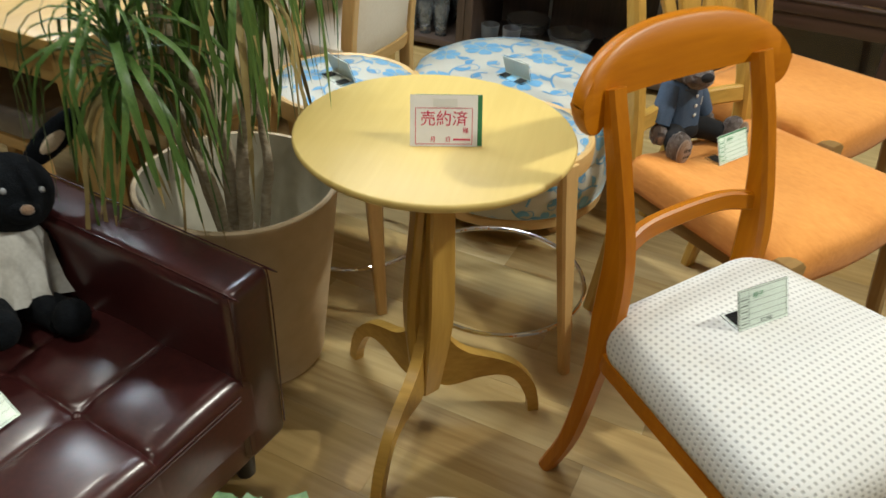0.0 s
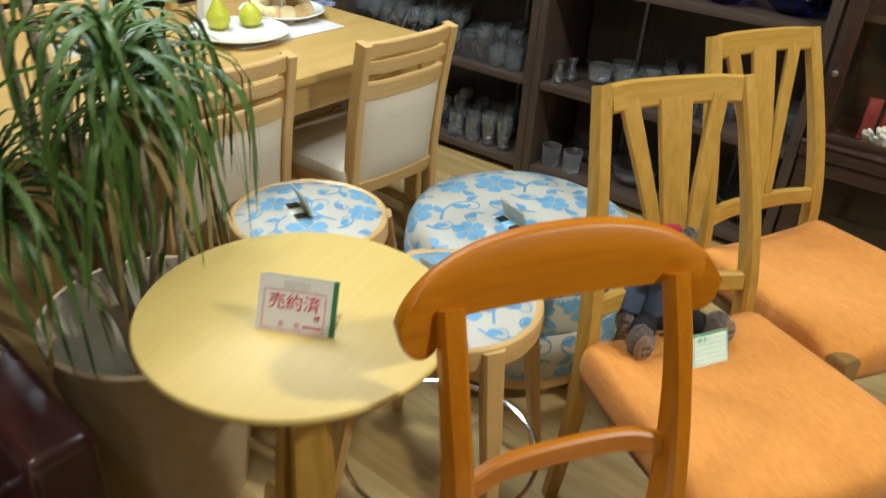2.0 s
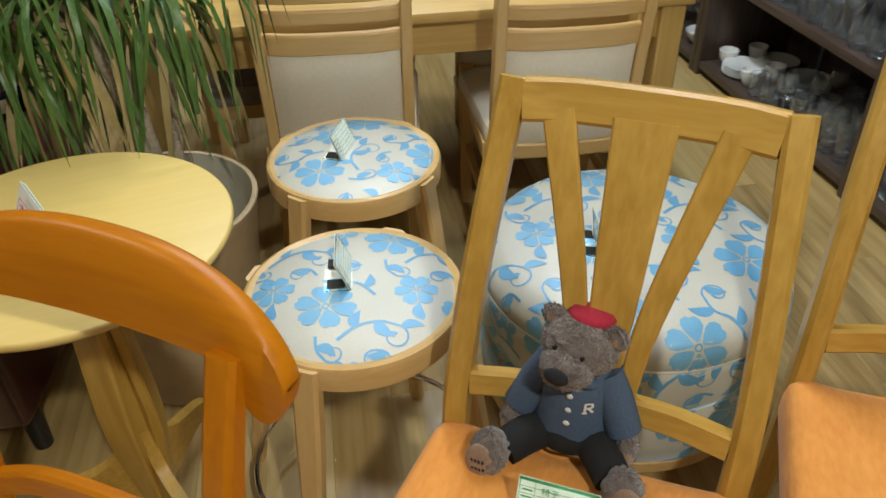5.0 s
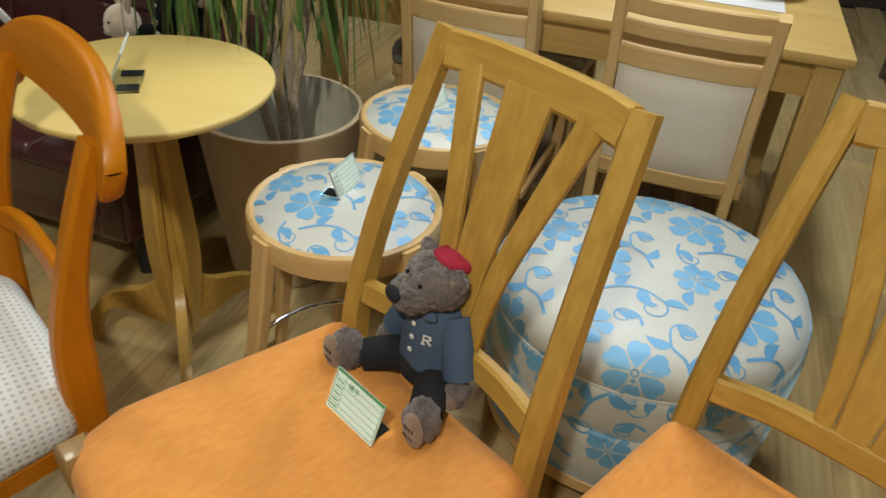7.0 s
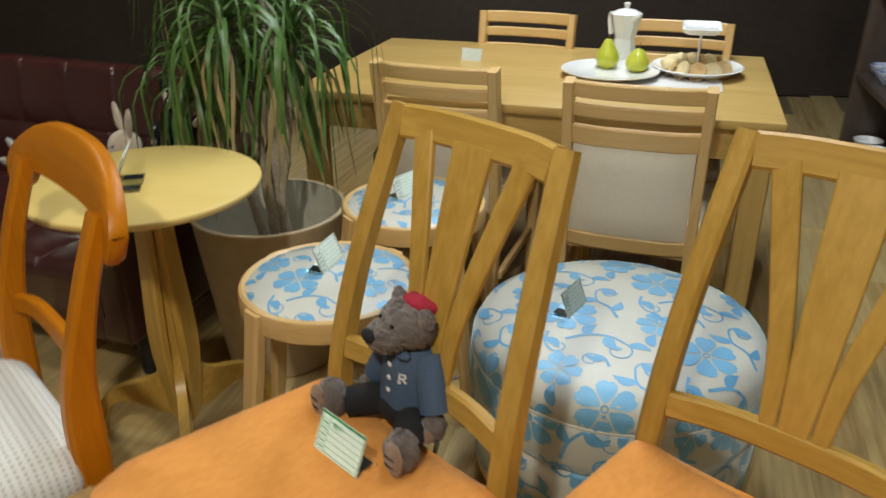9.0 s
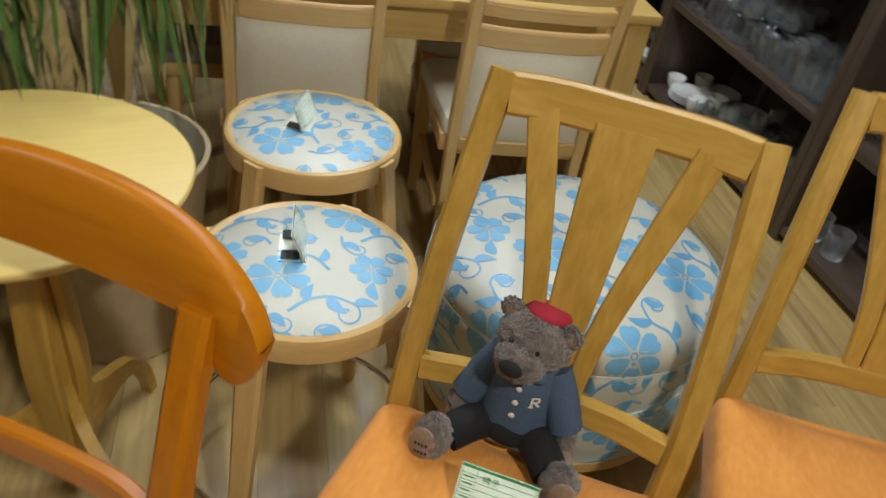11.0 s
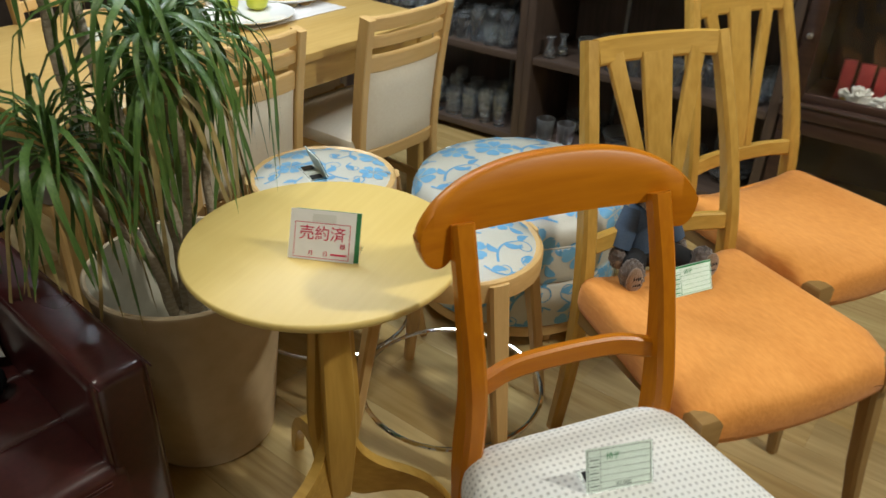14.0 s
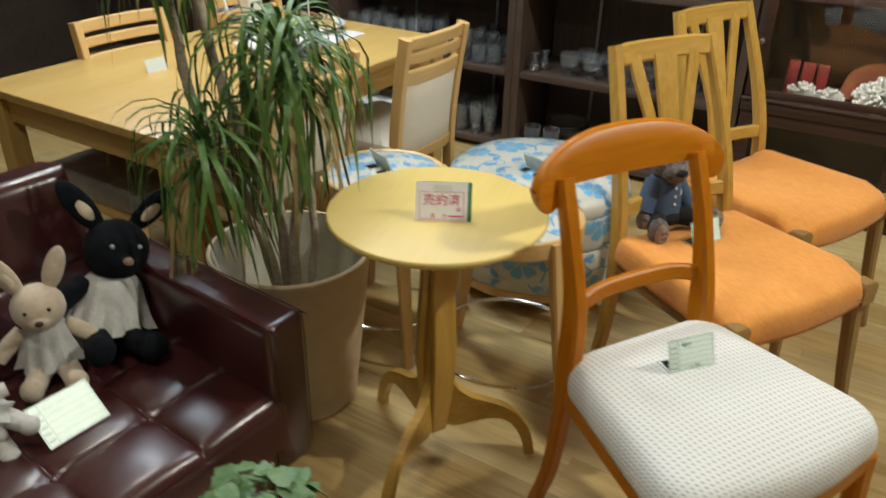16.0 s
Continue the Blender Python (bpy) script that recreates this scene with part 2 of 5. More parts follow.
def curve(pts, n=8):
    """Smooth line through pts."""
    p = [Vector(q) for q in pts]
    p = [p[0] * 2 - p[1], *p, p[-1] * 2 - p[-2]]
    out = []
    for i in range(1, len(p) - 2):
        for k in range(n):
            t = k / n
            out.append(0.5 * (2 * p[i] + (p[i + 1] - p[i - 1]) * t + (2 * p[i - 1] - 5 * p[i] + 4 * p[i + 1] - p[i + 2]) * t * t + (3 * p[i] - p[i - 1] - 3 * p[i + 1] + p[i + 2]) * t ** 3))
    return out + [p[-2]]


def slab(bm, outline, z0, z1, r=0.003, m=None):
    """Upright prism over a flat outline, its rims softened."""
    rows = []
    c = Vector((sum(p[0] for p in outline), sum(p[1] for p in outline))) / len(outline)
    for z, inset in ((z0, r), (z0 + r, 0), (z1 - r, 0), (z1, r)):
        row = []
        for x, y in outline:
            d = (Vector((x, y)) - c)
            k = 1 - inset / max(d.length, 1e-4)
            co = Vector((c.x + d.x * k, c.y + d.y * k, z))
            row.append(bm.verts.new(m @ co if m else co))
        rows.append(row)
    for a, b in zip(rows, rows[1:]):
        ring_faces(bm, a, b)
    bm.faces.new(list(reversed(rows[0])))
    bm.faces.new(rows[-1])
    bmesh.ops.recalc_face_normals(bm, faces=bm.faces[:])
    return bm


def rounded(wf, wb, d, r, n=6, bow=0.0):
    """Outline of a seat: front width wf at +y, back width wb at -y, depth d, corner radius r."""
    out = []
    for sx, sy, a0 in ((1, 1, 0), (-1, 1, 90), (-1, -1, 180), (1, -1, 270)):
        w = (wf if sy > 0 else wb) / 2
        cx, cy = sx * (w - r), sy * (d / 2 - r)
        for k in range(n + 1):
            a = radians(a0 + 90 * k / n)
            out.append((cx + r * math.cos(a), cy + r * math.sin(a)))
        if sx > 0 and sy > 0 or sx < 0 and sy < 0:
            for k in range(1, 8):
                t = k / 8
                out.append((sx * (w - r) * (1 - 2 * t), sy * (d / 2 + bow * (1 - (1 - 2 * t) ** 2) * (sy > 0))))
        else:
            w2 = (wb if sy > 0 else wf) / 2
            for k in range(1, 8):
                t = k / 8
                out.append((sx * (w * (1 - t) + w2 * t), sy * (d / 2 - r) * (1 - 2 * t)))
    return out


def loft(bm, outline, rings, lift=None):
    """Cushion: the outline scaled ring by ring at its height; closes at scale 0. Gives UV in metres."""
    uv = bm.loops.layers.uv.verify()
    rows = []
    for s, z in rings:
        if s < 1e-4:
            rows.append([bm.verts.new((0, 0, z + (lift(0, 0, z) if lift else 0)))])
        else:
            rows.append([bm.verts.new((x * s, y * s, z + (lift(x * s, y * s, z) if lift else 0))) for x, y in outline])
    n = len(outline)
    for a, b in zip(rows, rows[1:]):
        if len(b) == 1:
            for i in range(n):
                bm.faces.new((a[i], a[(i + 1) % n], b[0]))
        else:
            ring_faces(bm, a, b)
    bm.faces.new(list(reversed(rows[0])))
    bm.normal_update()
    for f in bm.faces:
        for lp in f.loops:
            co = lp.vert.co
            d = max(0, rings[-1][1] - co.z - 0.02)
            side = abs(f.normal.x) > abs(f.normal.y)
            lp[uv].uv = (co.x + math.copysign(d, co.x) * side, co.y + math.copysign(d, co.y) * (not side))
    return bm


def ball(bm, c, r, seg=20, m=None, mat=0):
    mm = Matrix.LocRotScale(Vector(c), None, Vector(r)) if not m else m @ Matrix.LocRotScale(Vector(c), None, Vector(r))
    made = bmesh.ops.create_uvsphere(bm, u_segments=seg, v_segments=max(6, seg * 2 // 3), radius=1, matrix=mm)["verts"]
    for f in {f for v in made for f in v.link_faces}:
        f.material_index = mat
    return bm

# ---- structure ----
SHELF = pose(-0.055, 3.44, 0, 0, 0, -10.5)      # x along the shelf front, y into the shelf
DINE = -13.0                                   # turn of the dining set


def quad_slab(name, c, s, material, m=None, label=""):
    ob = part(name, boxed(c, s, 0.0, m), material, smooth=False)
    return tagged(ob, label, kind="structure")


PLASTER = surface("pale_plaster", (0.50, 0.46, 0.40), (0.56, 0.52, 0.46), 40, 0.85, 0.2)
DARKWALL = surface("dark_panel", (0.03, 0.02, 0.015), (0.05, 0.034, 0.025), 30, 0.6, 0.1)
quad_slab("wall_north", (0, 0.52, 1.3), (9, 0.1, 2.6), DARKWALL, SHELF, "dark panelled wall behind the shelves")
quad_slab("wall_west", (-3.4, 0.5, 1.3), (0.1, 8, 2.6), DARKWALL)
quad_slab("wall_east", (4.2, 0.5, 1.3), (0.1, 8, 2.6), PLASTER)
quad_slab("wall_south", (0.4, -3.0, 1.3), (7.7, 0.1, 2.6), PLASTER)
quad_slab("ceiling", (0.4, 0.8, 2.66), (7.8, 8.2, 0.1), PLASTER)
GROUT = plain("plank_joint", (0.16, 0.11, 0.06), 0.8)
floor = quad_slab("floor", (0.4, 0.8, -0.06), (7.8, 8.2, 0.1), GROUT, None, "light oak laminate plank floor")


# ---- chairs ----
def splat_chair(m, label):
    """Dining chair with a fan of three splats and an orange stretch-covered seat."""
    ch = thing("dining_chair", m, label, "chair", "orange chairs")
    zs = 0.47
    for sx in (1, -1):
        pts = curve([(sx * 0.195, -0.235, 0.0), (sx * 0.195, -0.205, 0.25), (sx * 0.198, -0.20, 0.47), (sx * 0.190, -0.245, 0.685), (sx * 0.168, -0.345, 0.968)], 5)
        part("back_post", swept(pts, [bar_section(0.036, 0.03 + 0.012 * math.sin(math.pi * min(1, i / (len(pts) - 1)))) for i in range(len(pts))]), wood("oak", "z"), ch)
        pts = [(sx * 0.224, 0.238, 0.43), (sx * 0.238, 0.262, 0.2), (sx * 0.254, 0.290, 0.0)]
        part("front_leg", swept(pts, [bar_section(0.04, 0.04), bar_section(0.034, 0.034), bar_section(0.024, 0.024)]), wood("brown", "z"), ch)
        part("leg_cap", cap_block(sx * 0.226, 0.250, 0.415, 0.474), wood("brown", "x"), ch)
    rail = curve([(-0.155, -0.338, 0.943), (-0.08, -0.35, 0.945), (0.08, -0.35, 0.945), (0.155, -0.338, 0.943)], 4)
    part("top_rail", swept(rail, bar_section(0.056, 0.026), (0, -0.28, 0.96)), wood("oak", "x"), ch)
    low = curve([(-0.18, -0.212, 0.555), (-0.08, -0.232, 0.555), (0.08, -0.232, 0.555), (0.18, -0.212, 0.555)], 4)
    part("lower_rail", swept(low, bar_section(0.042, 0.024), (0, -0.2, 0.96)), wood("oak", "x"), ch)
    for x0, x1, w0, w1, b in ((-0.036, -0.108, 0.024, 0.042, 0.016), (0, 0, 0.040, 0.080, 0), (0.036, 0.108, 0.024, 0.042, 0.016)):
        pts = [(x0, -0.232, 0.56), (x0 + (x1 - x0) * 0.42 - math.copysign(b, x1) * (x1 != 0), -0.262, 0.70), (x1, -0.338, 0.936)]
        pts = curve(pts, 5)
        part("splat", swept(pts, [bar_section(w0 + (w1 - w0) * i / (len(pts) - 1), 0.013) for i in range(len(pts))]), wood("oak", "z"), ch)
    out = rounded(0.505, 0.445, 0.47, 0.035, 6, 0.012)

    def sag(x, y, z):
        return -0.018 * (1 - min(1, (x / 0.2) ** 2)) * max(0, (0.15 - y) / 0.4) * (z > zs) + 0.012 * (x / 0.23) ** 2 - (0.03 * max(0, (abs(x) - 0.15) / 0.08) * max(0, (y - 0.14) / 0.08) if z > 0.44 else 0)

    part("seat", loft(bmesh.new(), out, [(0.95, 0.400), (0.985, 0.405), (1.0, 0.42), (1.0, 0.445), (0.99, 0.466), (0.965, 0.478), (0.92, 0.486), (0.8, 0.492), (0.6, 0.495), (0.4, 0.497), (0.2, 0.497), (0, 0.497)], sag), ORANGE, ch, "orange stretch-fabric seat cover", True, 80, (0, 0.035, 0))
    bm = bmesh.new()
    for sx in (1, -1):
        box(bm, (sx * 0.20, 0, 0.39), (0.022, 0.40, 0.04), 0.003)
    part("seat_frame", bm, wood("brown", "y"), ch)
    return ch


def cap_block(x, y, z0, z1):
    bm = bmesh.new()
    lathe(bm, [(0, z0), (0.034, z0), (0.034, z1 - 0.008), (0.026, z1), (0, z1 + 0.003)], 4, (0, 0, 0), Matrix.Translation((x, y, 0)) @ Matrix.Rotation(radians(45), 4, "Z"))
    return bm


chair_a = splat_chair(pose(0.960, 1.785, 0, 0, 0, -132.6), "honey oak chair, three fanned splats, orange seat under a teddy bear")
chair_b = copy_thing(chair_a, pose(1.093, 2.344, 0, 0, 0, -126.5))
tagged(chair_b, "honey oak chair with three fanned splats and empty orange fabric seat")


def mahogany_chair(m):
    ch = thing("side_chair", m, "reddish mahogany side chair with scrolled crest and white dotted seat", "chair")
    for sx in (1, -1):
        pts = curve([(sx * 0.160, -0.305, 0.0), (sx * 0.166, -0.255, 0.15), (sx * 0.176, -0.222, 0.35), (sx * 0.179, -0.215, 0.48), (sx * 0.172, -0.225, 0.61), (sx * 0.172, -0.262, 0.75), (sx * 0.170, -0.306, 0.864)], 5)
        k = len(pts) - 1
        part("back_post", swept(pts, [bar_section(0.036, 0.030 + 0.026 * math.exp(-((i / k - 0.55) / 0.2) ** 2)) for i in range(k + 1)]), wood("mahogany", "z"), ch)
        pts = curve([(sx * 0.222, 0.197, 0.42), (sx * 0.226, 0.213, 0.25), (sx * 0.228, 0.235, 0.0)], 4)
        part("front_leg", swept(pts, [bar_section(0.044 - 0.018 * i / 8, 0.044 - 0.018 * i / 8) for i in range(len(pts))]), wood("mahogany", "z"), ch)
    # crest: a bowed board, humped on top, its ends rolled down
    bm = bmesh.new()
    rows = []
    for i in range(65):
        u = math.sin(math.pi / 2 * (-1 + i / 32))
        a = abs(u)
        x = u * 0.240
        top = 0.849 + 0.092 * max(0, 1 - a ** 2.6) ** 0.6
        bot = 0.847 - 0.006 * (1 - a * a) if a < 0.735 else 0.848 - 0.048 * math.sqrt(max(0, 1 - ((a - 0.865) / 0.135) ** 2))
        top = max(top, bot + 0.002)
        y = -0.307 - 0.028 * (1 - a * a)
        th = 0.0135
        lean = lambda z: -(z - 0.861) * 0.22
        mid = (top + bot) / 2
        sec = [(y - th, bot + 0.004), (y - th * 1.1, mid), (y - th, top - 0.005), (y - th * 0.4, top), (y + th * 0.4, top), (y + th, top - 0.005), (y + th * 1.1, mid), (y + th, bot + 0.004), (y + th * 0.4, bot), (y - th * 0.4, bot)]
        rows.append([bm.verts.new((x, p + lean(z), z)) for p, z in sec])
    for p, q in zip(rows, rows[1:]):
        ring_faces(bm, p, q)
    bm.faces.new(rows[0])
    bm.faces.new(list(reversed(rows[-1])))
    bmesh.ops.recalc_face_normals(bm, faces=bm.faces[:])
    part("crest_rail", bm, wood("mahogany", "x"), ch, "", True, 60)
    low = curve([(-0.16, -0.232, 0.61), (-0.08, -0.248, 0.622), (0.08, -0.248, 0.622), (0.16, -0.232, 0.61)], 5)
    part("lower_rail", swept(low, bar_section(0.034, 0.022), (0, -0.2, 0.96)), wood("mahogany", "x"), ch)
    out = rounded(0.518, 0.415, 0.450, 0.075, 8, 0.02)
    part("seat", loft(bmesh.new(), out, [(0.96, 0.427), (0.99, 0.431), (1.0, 0.443), (1.003, 0.460), (0.99, 0.480), (0.965, 0.493), (0.92, 0.504), (0.85, 0.511), (0.7, 0.518), (0.5, 0.523), (0.3, 0.526), (0.15, 0.527), (0, 0.527)]), DOTTED, ch, "white woven seat with small grey squares", True, 80)
    out = rounded(0.508, 0.405, 0.44, 0.05, 6, 0.02)
    bm = bmesh.new()
    slab(bm, out, 0.390, 0.430, 0.004)
    part("seat_frame", bm, wood("mahogany", "x"), ch)
    return ch


mahogany_chair(pose(0.938, 1.143, 0, 0, 0, -133.8))


def pad_chair(m, label):
    """Dining chair with a padded back under three curved slats."""
    ch = thing("dining_chair", m, label, "chair", "chairs round the dining table")
    for sx in (1, -1):
        pts = curve([(sx * 0.171, -0.225, 0), (sx * 0.171, -0.20, 0.22), (sx * 0.171, -0.195, 0.44), (sx * 0.172, -0.215, 0.65), (sx * 0.173, -0.245, 0.842)], 4)
        part("back_post", swept(pts, bar_section(0.027, 0.044, 0.12)), wood("beech", "z"), ch)
        part("front_leg", swept([(sx * 0.19, 0.19, 0.42), (sx * 0.19, 0.19, 0.0)], [bar_section(0.042, 0.042, 0.12), bar_section(0.03, 0.03, 0.12)]), wood("beech", "z"), ch)
        part("side_stretcher", boxed((sx * 0.185, 0, 0.20), (0.018, 0.37, 0.028), 0.003), wood("beech", "y"), ch)

    def back_bar(name, z, h, bow, mat, th=0.02, w=0.160):
        y = -0.195 - 0.05 * (max(0, z - 0.44) / 0.4) ** 1.3
        pts = curve([(-w, y, z), (-w * 0.5, y - bow, z), (w * 0.5, y - bow, z), (w, y, z)], 4)
        part(name, swept(pts, bar_section(h, th, 0.2), (0, -0.12, 1)), mat, ch)

    back_bar("top_rail", 0.822, 0.042, 0.016, wood("beech", "x"))
    back_bar("slat", 0.768, 0.034, 0.016, wood("beech", "x"))
    back_bar("slat", 0.700, 0.052, 0.016, wood("beech", "x"))
    back_bar("bottom_rail", 0.395, 0.045, 0.012, wood("beech", "x"))
    bm = bmesh.new()
    grid = []
    for face in (-1, 1):
        rows = []
        for j in range(9):
            z = 0.418 + 0.258 * j / 8
            y0 = -0.195 - 0.05 * (max(0, z - 0.44) / 0.4) ** 1.3
            row = []
            for i in range(13):
                u = -1 + i / 6
                puff = (1 - u ** 8) * (1 - abs(2 * j / 8 - 1) ** 8)
                row.append(bm.verts.new((u * 0.156, y0 - 0.016 * (1 - u * u) + face * (0.008 + 0.012 * puff), z)))
            rows.append(row)
        for a, b in zip(rows, rows[1:]):
            for i in range(12):
                bm.faces.new((a[i], a[i + 1], b[i + 1], b[i]))
        grid.append(rows)
    f, g = grid
    rim = lambda r: r[0] + [x[-1] for x in r[1:]] + r[-1][-2::-1] + [x[0] for x in r[-2:0:-1]]
    ring_faces(bm, rim(f), rim(g))
    bmesh.ops.recalc_face_normals(bm, faces=bm.faces[:])
    part("back_pad", bm, IVORY, ch, "ivory vinyl back pad")
    out = rounded(0.43, 0.39, 0.40, 0.03, 5, 0.01)
    part("seat", loft(bmesh.new(), out, [(0.97, 0.41), (1, 0.415), (1, 0.435), (0.975, 0.452), (0.9, 0.462), (0.6, 0.468), (0, 0.47)]), IVORY, ch, "ivory vinyl seat")
    bm = bmesh.new()
    for sx in (1, -1):
        box(bm, (sx * 0.19, 0, 0.385), (0.022, 0.36, 0.05), 0.003)
    box(bm, (0, 0.19, 0.385), (0.34, 0.022, 0.05), 0.003)
    box(bm, (0, -0.185, 0.375), (0.34, 0.02, 0.03), 0.003)
    part("seat_frame", bm, wood("beech", "x"), ch)
    return ch


pc = pad_chair(pose(-0.317, 2.462, 0, 0, 0, 74.5), "pale beech dining chair with ivory padded back, pushed under the table")
copy_thing(pc, pose(-0.514, 1.945, 0, 0, 0, 73))
for x, y in ((-0.80, 2.62), (-0.985, 2.09)):
    copy_thing(pc, pose(x, y, 0, 0, 0, 73 + 180))


# ---- dining table ----
def dining_table():
    L, W, H = 1.42, 0.88, 0.722
    tb = thing("dining_table", pose(-0.168, 2.803, 0, 0, 0, DINE), "honey-coloured wooden dining table with square legs", "table")
    part("tabletop", boxed((-W / 2, -L / 2, H - 0.014), (W, L, 0.028), 0.006), wood("honey", "y"), tb)
    for x in (-0.045, -W + 0.045):
        part("apron", boxed((x, -L / 2, H - 0.075), (0.022, L - 0.14, 0.09), 0.002), wood("honey", "y"), tb)
        for y in (-0.05, -L + 0.05):
            part("leg", swept([(x, y, H - 0.028), (x, y, 0)], bar_section(0.066, 0.066, 0.08)), wood("honey", "z"), tb)
    for y in (-0.05, -L + 0.05):
        part("apron", boxed((-W / 2, y, H - 0.075), (W - 0.14, 0.022, 0.09), 0.002), wood("honey", "x"), tb)
    return tb


dining_table()


# ---- small tripod table ----
def tripod_table():
    tb = thing("side_table", pose(0.317, 1.298, 0, 0, 0, 0), "round pale maple pedestal table on three curved feet", "table")
    part("tabletop", turned([(0, 0.699), (0.231, 0.699), (0.240, 0.703), (0.2455, 0.711), (0.2453, 0.715), (0.2435, 0.7178), (0.241, 0.719), (0, 0.7192)], 72), wood("maple", "y"), tb, "", True, 50)
    # Darker oak tone: shade beneath the maple top is put into the colour.
    for a in (83, 204, 322):
        m = Matrix.Rotation(radians(a), 4, "Z")
        bm = bmesh.new()
        rows = []
        for z, r, w in ((0.700, 0.036, 0.050), (0.66, 0.0335, 0.050), (0.58, 0.035, 0.052), (0.50, 0.039, 0.055), (0.42, 0.044, 0.058), (0.35, 0.0475, 0.060), (0.29, 0.047, 0.059), (0.23, 0.042, 0.055), (0.17, 0.035, 0.048), (0.12, 0.030, 0.042), (0.098, 0.027, 0.038)):
            k = w / 2 + 0.003
            rows.append([bm.verts.new(m @ Vector((x, y, z))) for x, y in ((0.006, -0.006), (r - 0.016, -k), (r - 0.004, -k), (r, -k + 0.004), (r, k - 0.004), (r - 0.004, k), (r - 0.016, k), (0.006, 0.006))])
        for p, q in zip(rows, rows[1:]):
            ring_faces(bm, p, q)
        bm.faces.new(rows[0])
        bm.faces.new(list(reversed(rows[-1])))
        bmesh.ops.recalc_face_normals(bm, faces=bm.faces[:])
        part("pedestal_stave", bm, wood("oak", "z"), tb)
    part("pedestal_core", turned([(0, 0.105), (0.024, 0.105), (0.028, 0.20), (0.032, 0.32), (0.028, 0.48), (0.024, 0.60), (0.024, 0.699), (0, 0.699)], 18), wood("oak", "z"), tb)
    # Feet share the pedestal's tone, with the shade under the top coloured in.
    for a in (22, 145, 263):
        m = Matrix.Rotation(radians(a), 4, "Z")
        up = curve([(0.03, 0, 0.30), (0.05, 0, 0.235), (0.09, 0, 0.197), (0.15, 0, 0.175), (0.20, 0, 0.148), (0.245, 0, 0.09), (0.262, 0, 0.03), (0.266, 0, 0.0)], 3)
        dn = curve([(0.03, 0, 0.11), (0.06, 0, 0.105), (0.12, 0, 0.122), (0.17, 0, 0.124), (0.205, 0, 0.10), (0.230, 0, 0.05), (0.238, 0, 0.02), (0.240, 0, 0.0)], 3)
        bm = bmesh.new()
        rows = [[bm.verts.new((p.x, y, max(0, p.z))) for p, y in ((a, -0.0115), (a, 0.0115), (b, 0.0115), (b, -0.0115))] for a, b in zip(up, dn)]
        for a, b in zip(rows, rows[1:]):
            ring_faces(bm, a, b)
        bm.faces.new(rows[0])
        bm.faces.new(list(reversed(rows[-1])))
        bmesh.ops.recalc_face_normals(bm, faces=bm.faces[:])
        for v in bm.verts:
            v.co = m @ v.co
        part("foot", bm, wood("oak", "x"), tb)


tripod_table()


# ---- stools and pouf ----
def motif_flower(x, y, r, rot, out):
    """Six broad petals with notched tips round a ringed eye."""
    for k in range(6):
        a = rot + 2 * math.pi * k / 6
        pts = []
        for u, v in ((0.17, -0.035), (0.40, -0.20), (0.62, -0.315), (0.84, -0.30), (0.97, -0.17), (0.93, -0.03), (1.0, 0.08), (0.93, 0.25), (0.76, 0.33), (0.56, 0.295), (0.38, 0.19), (0.17, 0.035)):
            pts.append((x + r * (u * math.cos(a) - v * math.sin(a)), y + r * (u * math.sin(a) + v * math.cos(a))))
        out.append(pts)
    for k in range(10):
        a, b = 2 * math.pi * k / 10, 2 * math.pi * (k + 1) / 10
        out.append([(x + r * q * math.cos(c), y + r * q * math.sin(c)) for q, c in ((0.13, a), (0.075, a), (0.075, b), (0.13, b))])


def motif_leaf(x, y, ln, w, rot, out, bend=0.15):
    pts = []
    for i in range(11):
        t = i / 10
        pts.append((t * ln, w * math.sin(math.pi * t ** 0.7) + bend * ln * math.sin(math.pi * t)))
    for i in range(9, 0, -1):
        t = i / 10
        pts.append((t * ln, -w * math.sin(math.pi * t ** 0.7) + bend * ln * math.sin(math.pi * t)))
    out.append([(x + a * math.cos(rot) - b * math.sin(rot), y + a * math.sin(rot) + b * math.cos(rot)) for a, b in pts])


def motif_vine(pts, w, out, leaves=(), curl=0.0):
    """A stem through pts that thickens towards its foot; leaves as (where, side, length); a curl at its tip."""
    line = [(p.x, p.y) for p in curve([(a, b, 0) for a, b in pts], 6)]
    if curl:
        (ax, ay), (bx, by) = line[-2], line[-1]
        head = math.atan2(by - ay, bx - ax)
        turn = 1 if curl > 0 else -1
        r = abs(curl)
        px, py = bx, by
        for i in range(16):
            step = r * 0.42 * (1 - i / 20)
            head += turn * 0.42
            px, py = px + step * math.cos(head), py + step * math.sin(head)
            line.append((px, py))
    n = len(line) - 1
    for i in range(n):
        (ax, ay), (bx, by) = line[i], line[i + 1]
        d = math.hypot(bx - ax, by - ay) or 1
        nx, ny = -(by - ay) / d, (bx - ax) / d
        swell = lambda j: w * (0.65 + 0.35 * math.cos(math.pi * j / n) + (0.9 * max(0, j / n - 0.8) / 0.2 if curl else 0))
        k0, k1 = swell(i), swell(i + 1)
        out.append([(ax + nx * k0, ay + ny * k0), (ax - nx * k0, ay - ny * k0), (bx - nx * k1, by - ny * k1), (bx + nx * k1, by + ny * k1)])
    for at, side, ln in leaves:
        i = min(n - 1, int(at * n))
        (ax, ay), (bx, by) = line[i], line[i + 1]
        motif_leaf(ax, ay, ln, ln * 0.235, math.atan2(by - ay, bx - ax) + side, out, 0.12 if side > 0 else -0.12)


